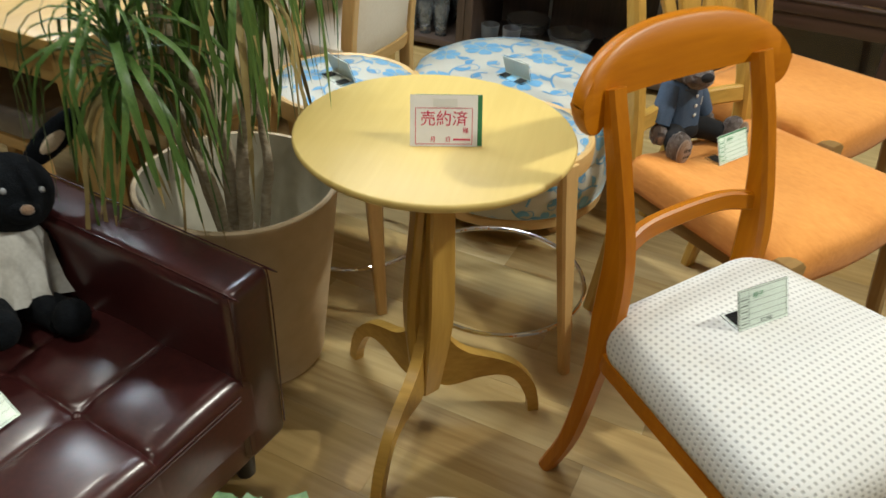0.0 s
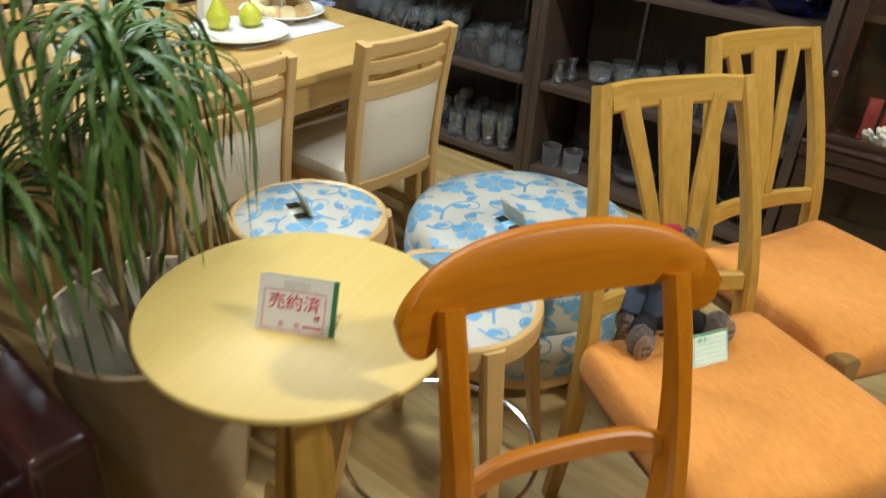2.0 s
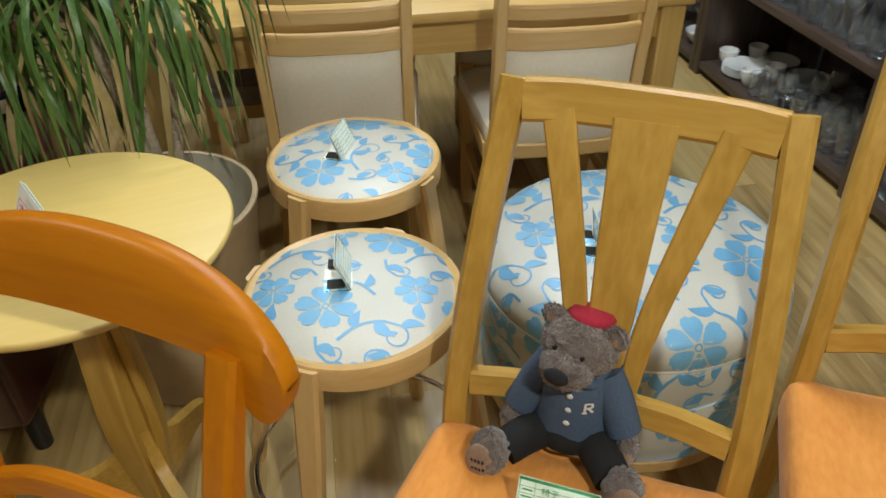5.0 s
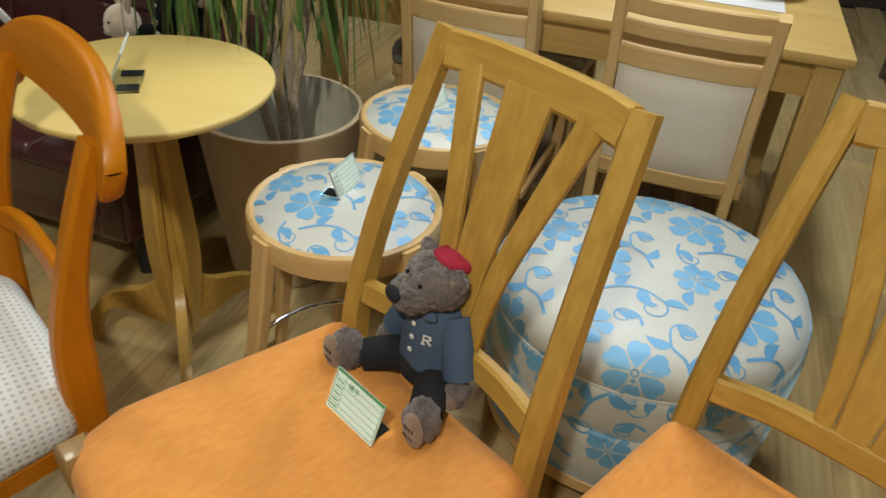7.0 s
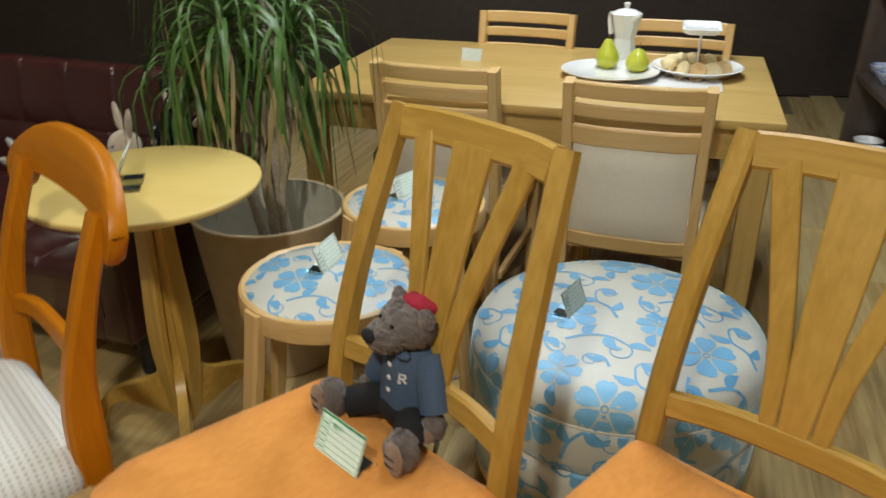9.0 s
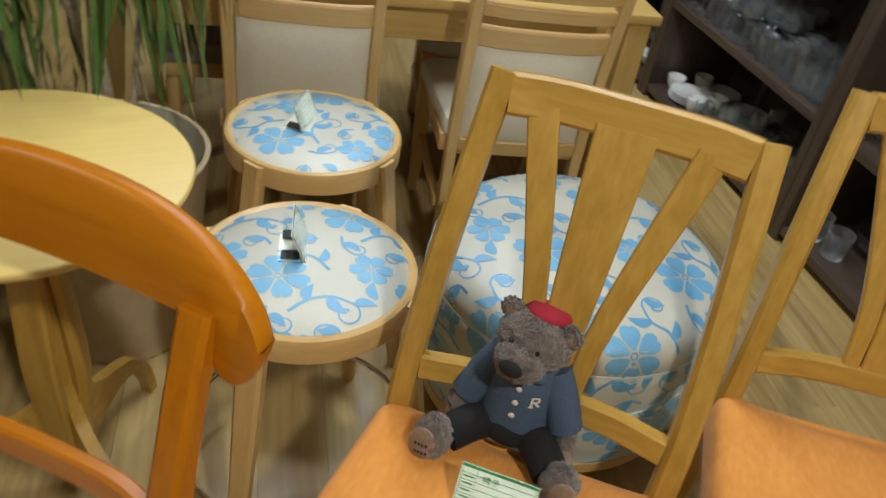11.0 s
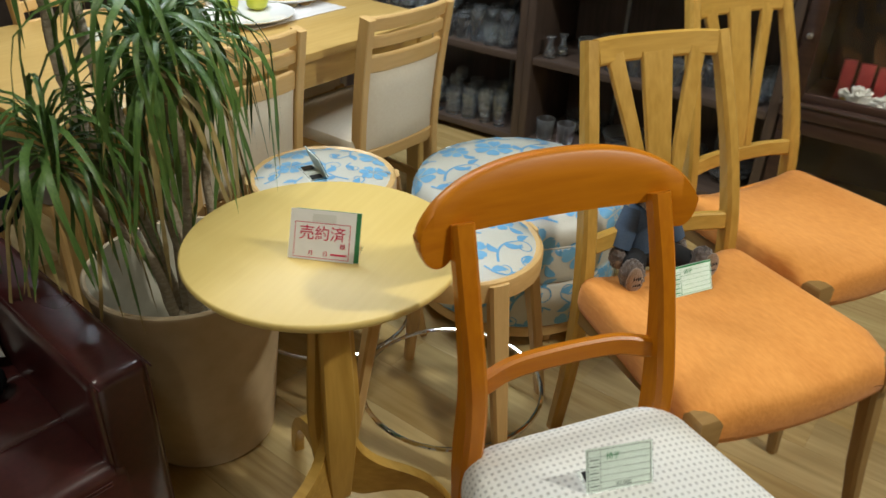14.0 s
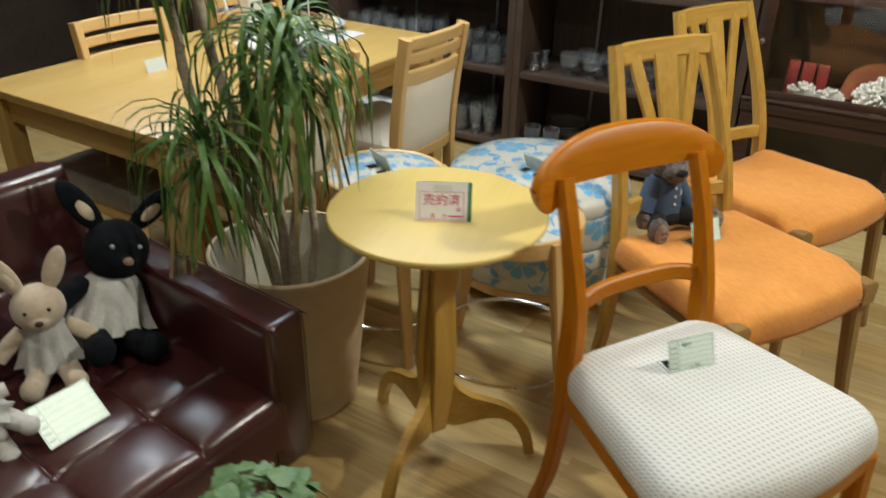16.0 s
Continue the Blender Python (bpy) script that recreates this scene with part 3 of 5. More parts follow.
def floral(turn, reach, step, shift=(0, 0)):
    """A drop repeat of two flowers and curling sprigs of leaves, laid over a field."""
    light, deep = [], []
    c, s = math.cos(turn), math.sin(turn)
    n = int(reach / step) + 2
    for i in range(-n, n + 1):
        for j in range(-n, n + 1):
            ox, oy = i * step + shift[0], (j + 0.5 * (i % 2)) * step + shift[1]
            if math.hypot(ox, oy) > reach + step:
                continue
            one, two = [], []
            motif_flower(0.25, 0.28, 0.245, 0.25, one)
            motif_flower(0.77, 0.76, 0.175, 0.6, one)
            motif_vine([(0.52, 0.02), (0.58, 0.20), (0.70, 0.32), (0.86, 0.36)], 0.014, two, ((0.16, 0.75, 0.19), (0.34, -0.85, 0.21), (0.55, 0.8, 0.18)), -0.11)
            motif_vine([(0.52, 0.56), (0.36, 0.62), (0.22, 0.61), (0.10, 0.70)], 0.013, two, ((0.14, -0.85, 0.17), (0.36, 0.9, 0.19), (0.60, -0.8, 0.17)), -0.10)
            motif_vine([(0.36, 0.98), (0.44, 0.88), (0.54, 0.84)], 0.012, two, ((0.15, 0.8, 0.18), (0.5, -0.9, 0.17)), 0.075)
            motif_vine([(0.98, 0.06), (0.88, 0.10), (0.80, 0.07)], 0.012, two, ((0.2, 0.8, 0.16),), 0.075)
            motif_leaf(0.97, 0.50, 0.19, 0.045, 2.2, two)
            for src, ink in ((one, light), (two, deep)):
                for pts in src:
                    q = [(ox + step * (a - 0.5), oy + step * (b - 0.5)) for a, b in pts]
                    ink.append([(c * a - s * b, s * a + c * b) for a, b in q])
    return light, deep


def printed(name, polys, place, keep, material, parent):
    """Lays flat motif outlines onto a surface."""
    bm = bmesh.new()
    for pts in polys:
        if not any(keep(x, y) for x, y in pts):
            continue
        if len(pts) == 4:
            bm.faces.new([bm.verts.new(place(x, y)) for x, y in pts])
            continue
        cx, cy = sum(p[0] for p in pts) / len(pts), sum(p[1] for p in pts) / len(pts)
        mid = bm.verts.new(place(cx, cy))
        ring = [bm.verts.new(place((x + cx) / 2, (y + cy) / 2)) for x, y in pts]
        rim = [bm.verts.new(place(x, y)) for x, y in pts]
        n = len(pts)
        for i in range(n):
            bm.faces.new((mid, ring[i], ring[(i + 1) % n]))
            bm.faces.new((ring[i], rim[i], rim[(i + 1) % n], ring[(i + 1) % n]))
    return tagged(part(name, bm, material, parent), kind="stuff")


def stool(m, label, seed, drift):
    st = thing("stool", m, label, "stool", "round floral stools")
    part("seat_ring", turned([(0.150, 0.490), (0.183, 0.490), (0.189, 0.494), (0.190, 0.531), (0.187, 0.539), (0.181, 0.542), (0.175, 0.539), (0.150, 0.531)], 56), wood("beech", "x"), st, "bent beech seat ring")
    dome = lambda r: 0.536 + 0.018 * (1 - (r / 0.177) ** 4) ** 0.8 if r < 0.177 else 0.536
    part("seat_pad", turned([(0, 0.50), (0.172, 0.50), (0.177, 0.536)] + [(0.177 * k / 10, dome(0.177 * k / 10)) for k in range(9, -1, -1)], 48), FLORAL_GROUND, st, "cream pad with blue floral weave")
    pad = st.children[-1]
    light, deep = floral(seed, 0.18, 0.215, drift)
    def place(x, y):
        k = min(1, 0.1735 / max(1e-6, math.hypot(x, y)))
        return (x * k, y * k, dome(math.hypot(x, y) * k) + 0.0007)

    keep = lambda x, y: math.hypot(x, y) < 0.174
    printed("light_print", light, place, keep, FLORAL_BLUE, pad)
    printed("deep_print", deep, place, keep, FLORAL_DEEP, pad)
    for k in range(4):
        a = radians(45 + 90 * k)
        d = Vector((math.cos(a), math.sin(a), 0))
        s = (-d.y, d.x, 0)
        pts = [d * 0.183 + Vector((0, 0, 0.534)), d * 0.203 + Vector((0, 0, 0.40)), d * 0.272]
        part("leg", swept(pts, [bar_section(0.046, 0.028, 0.2), bar_section(0.044, 0.030, 0.2), bar_section(0.026, 0.024, 0.2)], s), wood("beech", "z"), st)
    ring = [(0.226 * math.cos(t * math.pi / 24), 0.226 * math.sin(t * math.pi / 24), 0.118) for t in range(48)]
    part("foot_ring", swept(ring, disc_section(0.006, 8), (0, 0, 1), True), CHROME, st, "chrome foot ring")
    return st


stool(pose(0.403, 1.703, 0, 0, 0, 95), "beech stool with blue floral padded seat and chrome foot ring", -0.95, (0.045, -0.02))
stool(pose(-0.040, 1.838, 0, 0, 0, 81), "beech stool with blue floral padded seat beside the ivory dining chair", 0.55, (-0.05, 0.03))


def pouf():
    pf = thing("pouf", pose(0.334, 2.327, 0, 0, 0, 15), "round upholstered pouf in blue and cream floral fabric", "pouf")
    prof = [(0.0, 0.085), (0.303, 0.085), (0.314, 0.095), (0.320, 0.15), (0.322, 0.20), (0.318, 0.232), (0.311, 0.238), (0.319, 0.244), (0.326, 0.27), (0.327, 0.33), (0.325, 0.352), (0.3195, 0.3565), (0.323, 0.361), (0.321, 0.385), (0.308, 0.411), (0.278, 0.427), (0.22, 0.437), (0.12, 0.444), (0, 0.446)]
    body = part("cushion", turned(prof, 64), FLORAL_GROUND, pf, "cream and blue floral upholstery", True, 75)

    def at(s):
        """Point of the profile s metres out from the crown."""
        p = prof[::-1]
        for (r0, z0), (r1, z1) in zip(p, p[1:]):
            d = math.hypot(r1 - r0, z1 - z0)
            if s <= d:
                return r0 + (r1 - r0) * s / d, z0 + (z1 - z0) * s / d
            s -= d
        return p[-2]

    def top(x, y):
        s = math.hypot(x, y)
        r, z = at(s)
        a = math.atan2(y, x)
        return ((r + 0.0006) * math.cos(a), (r + 0.0006) * math.sin(a), z + 0.0009)

    light, deep = floral(0.35, 0.36, 0.265, (0.02, -0.045))
    keep = lambda x, y: math.hypot(x, y) < 0.395
    printed("light_print", light, top, keep, FLORAL_BLUE, body)
    printed("deep_print", deep, top, keep, FLORAL_DEEP, body)

    def girth(z):
        for (r0, z0), (r1, z1) in zip(prof[1:], prof[2:]):
            if z0 <= z <= z1:
                return r0 + (r1 - r0) * (z - z0) / (z1 - z0)
        return 0.32

    def side(x, y):
        a = x / 0.325
        z = 0.22 + max(-0.125, min(0.134, y))
        r = girth(z) + 0.0011
        return (r * math.cos(a), r * math.sin(a), z)

    light, deep = floral(0.0, 1.15, 0.265, (0.03, 0.05))
    keep = lambda x, y: abs(x) < 1.02 and -0.125 < y < 0.134
    printed("light_print", light, side, keep, FLORAL_BLUE, body)
    printed("deep_print", deep, side, keep, FLORAL_DEEP, body)
    part("piping", swept([(0.3215 * math.cos(t * math.pi / 32), 0.3215 * math.sin(t * math.pi / 32), 0.3565) for t in range(64)], disc_section(0.0035, 8), (0, 0, 1), True), FLORAL_GROUND, body)
    part("base_ring", turned([(0.20, 0.052), (0.306, 0.052), (0.310, 0.056), (0.310, 0.082), (0.306, 0.086), (0.20, 0.086)], 56), wood("beech", "x"), pf)
    for k in range(4):
        a = radians(30 + 90 * k)
        part("foot", turned([(0, 0), (0.018, 0), (0.022, 0.053), (0, 0.053)], 12, (0.25 * math.cos(a), 0.25 * math.sin(a), 0)), wood("beech", "z"), pf)


pouf()


# ---- sofa ----
def tufted(bm, x0, x1, y0, y1, z, nx, ny, depth, base):
    """A padded field cut by seams into nx by ny cells, dimpled where they cross."""
    cuts = (0, 0.012, 0.03, 0.055, 0.09, 0.14, 0.21, 0.30, 0.40, 0.5, 0.6, 0.70, 0.79, 0.86, 0.91, 0.945, 0.97, 0.988)
    us = [c + f for c in range(nx) for f in cuts] + [nx]
    vs = [c + f for c in range(ny) for f in cuts] + [ny]
    NX = len(us) - 1
    R = 0.034

    def swell(t, n):
        return 1.0 if t < 0.5 or t > n - 0.5 else abs(math.sin(math.pi * t)) ** 0.55

    rows = []
    for v in vs:
        row = []
        for u in us:
            fu, fv = abs(u - round(u)), abs(v - round(v))
            inner_u, inner_v = 0 < round(u) < nx, 0 < round(v) < ny
            seam = max(math.exp(-(fu / 0.022) ** 2) * inner_u, math.exp(-(fv / 0.022) ** 2) * inner_v)
            dimple = math.exp(-((fu ** 2 + fv ** 2) / 0.016)) * (inner_u and inner_v)
            d = min(u / nx * (x1 - x0), (1 - u / nx) * (x1 - x0), v / ny * (y1 - y0), (1 - v / ny) * (y1 - y0))
            round_off = R - math.sqrt(max(0, R * R - (R - d) ** 2)) if d < R else 0
            wrinkle = 0.0012 * math.sin(31 * u + 9 * math.sin(7 * v)) * math.exp(-((fu ** 2 + fv ** 2) / 0.05))
            h = depth * 0.42 * swell(u, nx) * swell(v, ny) - depth * (0.10 * seam + 0.42 * dimple) + wrinkle
            row.append(bm.verts.new((x0 + (x1 - x0) * u / nx, y0 + (y1 - y0) * v / ny, z - round_off + h)))
        rows.append(row)
    for a, b in zip(rows, rows[1:]):
        for i in range(NX):
            bm.faces.new((a[i], a[i + 1], b[i + 1], b[i]))
    rim = rows[0] + [r[-1] for r in rows[1:]] + rows[-1][-2::-1] + [r[0] for r in rows[-2:0:-1]]
    low = [bm.verts.new((v.co.x, v.co.y, base)) for v in rim]
    ring_faces(bm, rim, low)
    bm.faces.new(low)
    bmesh.ops.recalc_face_normals(bm, faces=bm.faces[:])
    return bm


def sofa():
    so = thing("sofa", pose(0.107, 1.098, 0, 0, 0, -17), "burgundy leather sofa with button-tufted seat and square arms", "sofa")
    part("base", boxed((-0.36, -0.755, 0.185), (0.69, 1.39, 0.11), 0.012), LEATHER, so)
    part("seat", tufted(bmesh.new(), -0.54, 0.0, -1.40, -0.11, 0.356, 3, 6, 0.022, 0.22), LEATHER, so, "button-tufted burgundy leather seat", True, 70)
    for z in (0.328, 0.319):
        part("seat_stitching", swept([(0.001, -1.37, z), (0.001, -0.14, z)], disc_section(0.0018, 6), (0, 0, 1)), LEATHER, so)
    for y in (-0.082, -1.428):
        arm = part("arm", box(bmesh.new(), (-0.37, y, 0.341), (0.735, 0.108, 0.402), 0.022, None, 5), LEATHER, so, "square padded arm", True, 80)
        for k in (-0.046, 0.046):
            part("arm_seam", swept(curve([(-0.0035, y + k, 0.17), (-0.0035, y + k, 0.50), (-0.018, y + k, 0.535), (-0.04, y + k, 0.5415), (-0.7, y + k, 0.5415)], 5), disc_section(0.0016, 6), (0.1, 1, 0.1)), LEATHER, arm)
    lean = Matrix.Translation((-0.56, 0, 0.33)) @ Matrix.Rotation(radians(-13), 4, "Y") @ Matrix.Rotation(radians(90), 4, "Y")
    bm = tufted(bmesh.new(), -0.43, 0.03, -1.37, -0.14, 0.0, 2, 6, 0.020, -0.14)
    for v in bm.verts:
        v.co = lean @ v.co
    part("backrest", bm, LEATHER, so, "button-tufted leather backrest", True, 70)
    for j in range(1, 6):
        bm = bmesh.new()
        ball(bm, (-0.18, -1.40 + 0.215 * j, 0.346), (0.009, 0.009, 0.005), 12)
        part("button", bm, LEATHER, so)
    for x in (-0.09, -0.66):
        for y in (-0.075, -1.425):
            part("leg", turned([(0, 0), (0.02, 0), (0.026, 0.142), (0, 0.142)], 14, (x, y, 0)), BLACK, so)


sofa()


# ---- potted dracaena ----
def leaf_mesh(k, seed):
    """One strap leaf that leaves at elevation k and droops."""
    rng = random.Random(seed)
    me = bpy.data.meshes.new("leaf")
    pos, vec = Vector((0.008, 0, 0)), radians(k)
    verts, faces = [], []
    L, n = 0.42, 9
    for i in range(n + 1):
        t = i / n
        w = 0.0070 * (math.sin(math.pi * min(1, t * 1.15 + 0.12)) ** 0.6 if t < 0.75 else (1 - t) / 0.25 * 0.85 + 0.01)
        verts += [(pos.x, -w, pos.z + w * 0.35), (pos.x, 0, pos.z), (pos.x, w, pos.z + w * 0.35)]
        pos += Vector((math.cos(vec), 0, math.sin(vec))) * L / n
        vec = max(radians(-86), vec - radians(30 + rng.uniform(-6, 6)) * (0.75 + 0.5 * t))
    for i in range(n):
        a = i * 3
        faces += [(a, a + 1, a + 4, a + 3), (a + 1, a + 2, a + 5, a + 4)]
    me.from_pydata(verts, [], faces)
    me.polygons.foreach_set("use_smooth", [True] * len(me.polygons))
    me.materials.append(LEAF)
    if seed % 3 == 0:
        me.materials.append(LEAF_DRY)
        for p in list(me.polygons)[-2:]:
            p.material_index = 1
    return me


def dracaena():
    pl = thing("potted_plant", pose(-0.137, 1.417, 0, 0, 0, 0), "dracaena with drooping green leaves in a large stoneware pot", "plant")
    part("pot", turned([(0, 0), (0.153, 0), (0.161, 0.006), (0.212, 0.461), (0.216, 0.469), (0.216, 0.476), (0.212, 0.480), (0.205, 0.478)], 64), CERAMIC, pl, "large tapered stoneware planter")
    part("pot_lining", turned([(0.2055, 0.4775), (0.202, 0.45), (0.172, 0.20), (0, 0.20)], 64), POT_INSIDE, pl, "pale unglazed inside of the planter")
    bm = bmesh.new()
    rng = random.Random(5)
    for i in range(70):
        a, r = rng.uniform(0, 6.3), 0.165 * math.sqrt(rng.random())
        s = rng.uniform(0.008, 0.02)
        ball(bm, (r * math.cos(a), r * math.sin(a), 0.203), (s * 1.4, s, s * 0.6), 6, None)
    tagged(part("bark_mulch", bm, SOIL, pl), kind="stuff")
    stems = [
        ([(-0.055, 0.040, 0.20), (-0.10, 0.0, 0.56), (-0.215, -0.02, 0.80), (-0.265, 0.0, 1.03), (-0.30, 0.02, 1.31)], 0.021, 58, 0.36),
        ([(-0.035, 0.030, 0.20), (-0.035, 0.02, 0.55), (-0.10, 0.0, 0.76), (-0.165, -0.01, 0.99), (-0.20, 0.0, 1.38)], 0.023, 60, 0.37),
        ([(-0.015, 0.020, 0.20), (0.01, 0.01, 0.50), (0.05, 0.0, 0.70), (0.06, -0.03, 0.86), (0.055, -0.05, 0.97)], 0.021, 58, 0.42),
        ([(-0.035, 0.000, 0.20), (-0.03, -0.06, 0.50), (-0.06, -0.14, 0.66), (-0.08, -0.20, 0.80)], 0.017, 50, 0.36),
        ([(-0.005, 0.050, 0.20), (0.045, 0.05, 0.46), (0.02, 0.08, 0.68), (-0.02, 0.10, 0.92)], 0.016, 48, 0.40),
    ]
    kinds = [(k, leaf_mesh(k, i)) for i, k in enumerate((85, 70, 55, 40, 25, 10, -8, -25))]
    dry = leaf_mesh(-15, 99)
    dry.materials[0] = LEAF_DRY
    for pts, r, count, size in stems:
        count = int(count * 1.6)
        pts = curve(pts, 7)
        k = len(pts) - 1
        part("stem", swept([p + Vector((rng.uniform(-1, 1), rng.uniform(-1, 1), 0)) * 0.003 for p in pts], [disc_section(r * (0.78 - 0.28 * i / k) * rng.uniform(0.93, 1.07), 12) for i in range(k + 1)], (1, 0.2, 0)), BARK, pl)
        tip = pts[-1]
        cr = part("crown", turned([(0, -0.05), (r * 0.7, -0.04), (r * 0.6, 0.03), (0.004, 0.09), (0, 0.095)], 10, tip), LEAF, pl)
        for i in range(count):
            t = (i + 0.5) / count
            want = 88 - 118 * t + rng.uniform(-9, 9)
            me = min(kinds, key=lambda q: abs(q[0] - want))[1]
            if t > 0.88 and rng.random() < 0.6:
                me = dry
            lf = new("leaf", me)
            lf.parent = cr
            s = rng.uniform(0.68, 1.15) * size / 0.42 * (0.6 + 0.4 * min(1, t * 4))
            lf.matrix_basis = Matrix.LocRotScale(tip + Vector((0, 0, 0.06 - 0.10 * t)), Euler((rng.uniform(-0.25, 0.25), rng.uniform(-0.1, 0.1), i * 2.399 + rng.uniform(-0.3, 0.3))), (s, s * rng.uniform(0.8, 1.25), s))
    # roots that show over the soil
    for a in range(5):
        b = a * 1.3
        p = [(0.02 * math.cos(b), 0.02 * math.sin(b), 0.34), (0.05 * math.cos(b), 0.05 * math.sin(b), 0.30), (0.09 * math.cos(b + 0.3), 0.09 * math.sin(b + 0.3), 0.205)]
        q = curve(p, 4)
        part("root", swept(q, [disc_section(0.014 - 0.0008 * i, 8) for i in range(len(q))], (0, 0.1, 1)), BARK, pl)


dracaena()


# ---- shelving along the back wall ----
ESP = wood("espresso", "x")


def shelf_unit(x, label, doors=False):
    un = thing("shelf_unit", SHELF @ pose(x, 0, 0), label, "shelf", "dark shelf units")
    W, D, H = 1.06, 0.42, 1.75
    for sx in (0, W):
        part("side_panel", boxed((sx + (0.018 if sx == 0 else -0.018), D / 2, H / 2), (0.036, D, H), 0.002), wood("espresso", "z"), un)
    part("back_panel", boxed((W / 2, D - 0.008, H / 2), (W - 0.076, 0.012, H - 0.02), 0), wood("espresso", "z"), un)
    heights = (0.045, 0.415, 0.835, 1.25, 1.70)
    for z in heights:
        part("shelf_board", boxed((W / 2, D / 2 - 0.006, z), (W - 0.076, D - 0.02, 0.03), 0.002), ESP, un)
    for px in (0.28, 0.78):
        part("shelf_standard", boxed((px, D - 0.025, 0.87), (0.014, 0.01, 1.6), 0.001), surface_steel(), un)
    return un


STEEL = []


def surface_steel():
    if not STEEL:
        STEEL.append(surface("galvanised_steel", (0.35, 0.37, 0.37), (0.45, 0.47, 0.47), 50, 0.4, 0.05, metal=0.8))
    return STEEL[0]


shelf_unit(0.0, "dark stained open shelf unit crowded with clear glassware")
shelf_unit(-1.062, "dark stained open shelf unit with tumblers and tableware")
shelf_unit(-2.124, "dark stained open shelf unit with ceramics")


# display cabinet with glass doors, beside the open shelves
CAB = surface("dark_cherry_wood", (0.030, 0.014, 0.010), (0.060, 0.029, 0.019), 60, 0.38, 0.08, (0.1, 1, 1), 0.15)


def display_cabinet():
    cb = thing("display_cabinet", SHELF @ pose(1.066, 0, 0), "dark cherry display cabinet with glass doors holding corals", "cabinet")
    W, D, H = 1.3, 0.42, 1.75
    for x in (0.02, W - 0.02):
        part("side_panel", boxed((x, D / 2 + 0.02, H / 2), (0.036, D - 0.05, H), 0.002), CAB, cb)
    part("back_panel", boxed((W / 2, D - 0.006, H / 2), (W - 0.08, 0.012, H - 0.02), 0), DARKWALL, cb)
    for z in (0.07, 0.465, 0.90, 1.32, 1.72):
        part("shelf_board", boxed((W / 2, D / 2 + 0.02, z), (W - 0.08, D - 0.06, 0.026), 0.002), CAB, cb)
    part("plinth", boxed((W / 2, 0.03, 0.028), (W - 0.08, 0.02, 0.055), 0.002), CAB, cb)
    part("middle_rail", boxed((W / 2, -0.004, 0.462), (W, 0.026, 0.05), 0.006), CAB, cb)
    part("rail_moulding", swept([(0, -0.018, 0.492), (W, -0.018, 0.492)], disc_section(0.008, 8), (0, 0, 1)), CAB, cb)
    for z0, z1 in ((0.06, 0.436), (0.50, 1.70)):
        for k in (0, 1):
            x0 = 0.004 + k * W / 2
            x1 = x0 + W / 2 - 0.008
            dr = part("door", boxed(((x0 + x1) / 2, 0.004, z1 - 0.028), (x1 - x0, 0.022, 0.056), 0.004), CAB, cb)
            for xx in (x0 + 0.030, x1 - 0.030):
                part("stile", boxed((xx, 0.004, (z0 + z1 - 0.056) / 2), (0.058, 0.022, z1 - z0 - 0.056), 0.004), CAB, dr)
            part("lower_door_rail", boxed(((x0 + x1) / 2, 0.004, z0 + 0.015), (x1 - x0 - 0.116, 0.02, 0.03), 0.003), CAB, dr)
            pane = part("pane", boxed(((x0 + x1) / 2, 0.006, (z0 + z1 - 0.026) / 2), (x1 - x0 - 0.114, 0.004, z1 - z0 - 0.086), 0), GLASS, dr)
            pane.visible_shadow = False
            if z0 > 0.3:
                part("knob", turned([(0, 0.0), (0.004, 0.0), (0.005, 0.012), (0.010, 0.018), (0.011, 0.024), (0.006, 0.03), (0, 0.031)], 14, (0, 0, 0), Matrix.Translation((x0 + 0.03 if k == 0 else x1 - 0.03, -0.006, 0.73)) @ Matrix.Rotation(radians(90), 4, "X")), plain("aged_silver", (0.5, 0.48, 0.45), 0.3, 1.0), dr)


display_cabinet()

CORAL_WHITE = surface("white_coral", (0.50, 0.46, 0.39), (0.70, 0.66, 0.59), 60, 0.9, 0.6)
CORAL_RED = surface("rust_coral", (0.26, 0.07, 0.03), (0.38, 0.12, 0.05), 40, 0.8, 0.5)


def coral(m, label, r, n, seed, material, flat=0.6):
    """A branching clump of small knobs."""
    rng = random.Random(seed)
    bm = bmesh.new()
    for i in range(n):
        a, e = rng.uniform(0, 6.3), rng.uniform(0.05, 1.45)
        d = Vector((math.cos(a) * math.cos(e), math.sin(a) * math.cos(e) * flat, math.sin(e) * 0.9))
        p0 = Vector((0, 0, 0.012)) + d * r * 0.25
        p1 = Vector((0, 0, 0.012)) + d * r * rng.uniform(0.7, 1.0)
        p1.z = max(p1.z, 0.008)
        k = min(0.0062, r * rng.uniform(0.07, 0.13))
        sweep(bm, [p0, (p0 + p1) / 2 + Vector((0, 0, 0.1 * r)), p1], [disc_section(k, 5), disc_section(k * 0.9, 5), disc_section(k * 1.2, 5)], (0.3, 0.9, 0.2))
        ball(bm, p1, (k * 1.3,) * 3, 6)
    ob = part("coral", bm, material)
    ob.matrix_basis = m
    return tagged(ob, label, "coral", "corals in the cabinet")


def on_shelf(x, y, z, turn=0):
    return SHELF @ pose(x, y, z, 0, 0, turn)


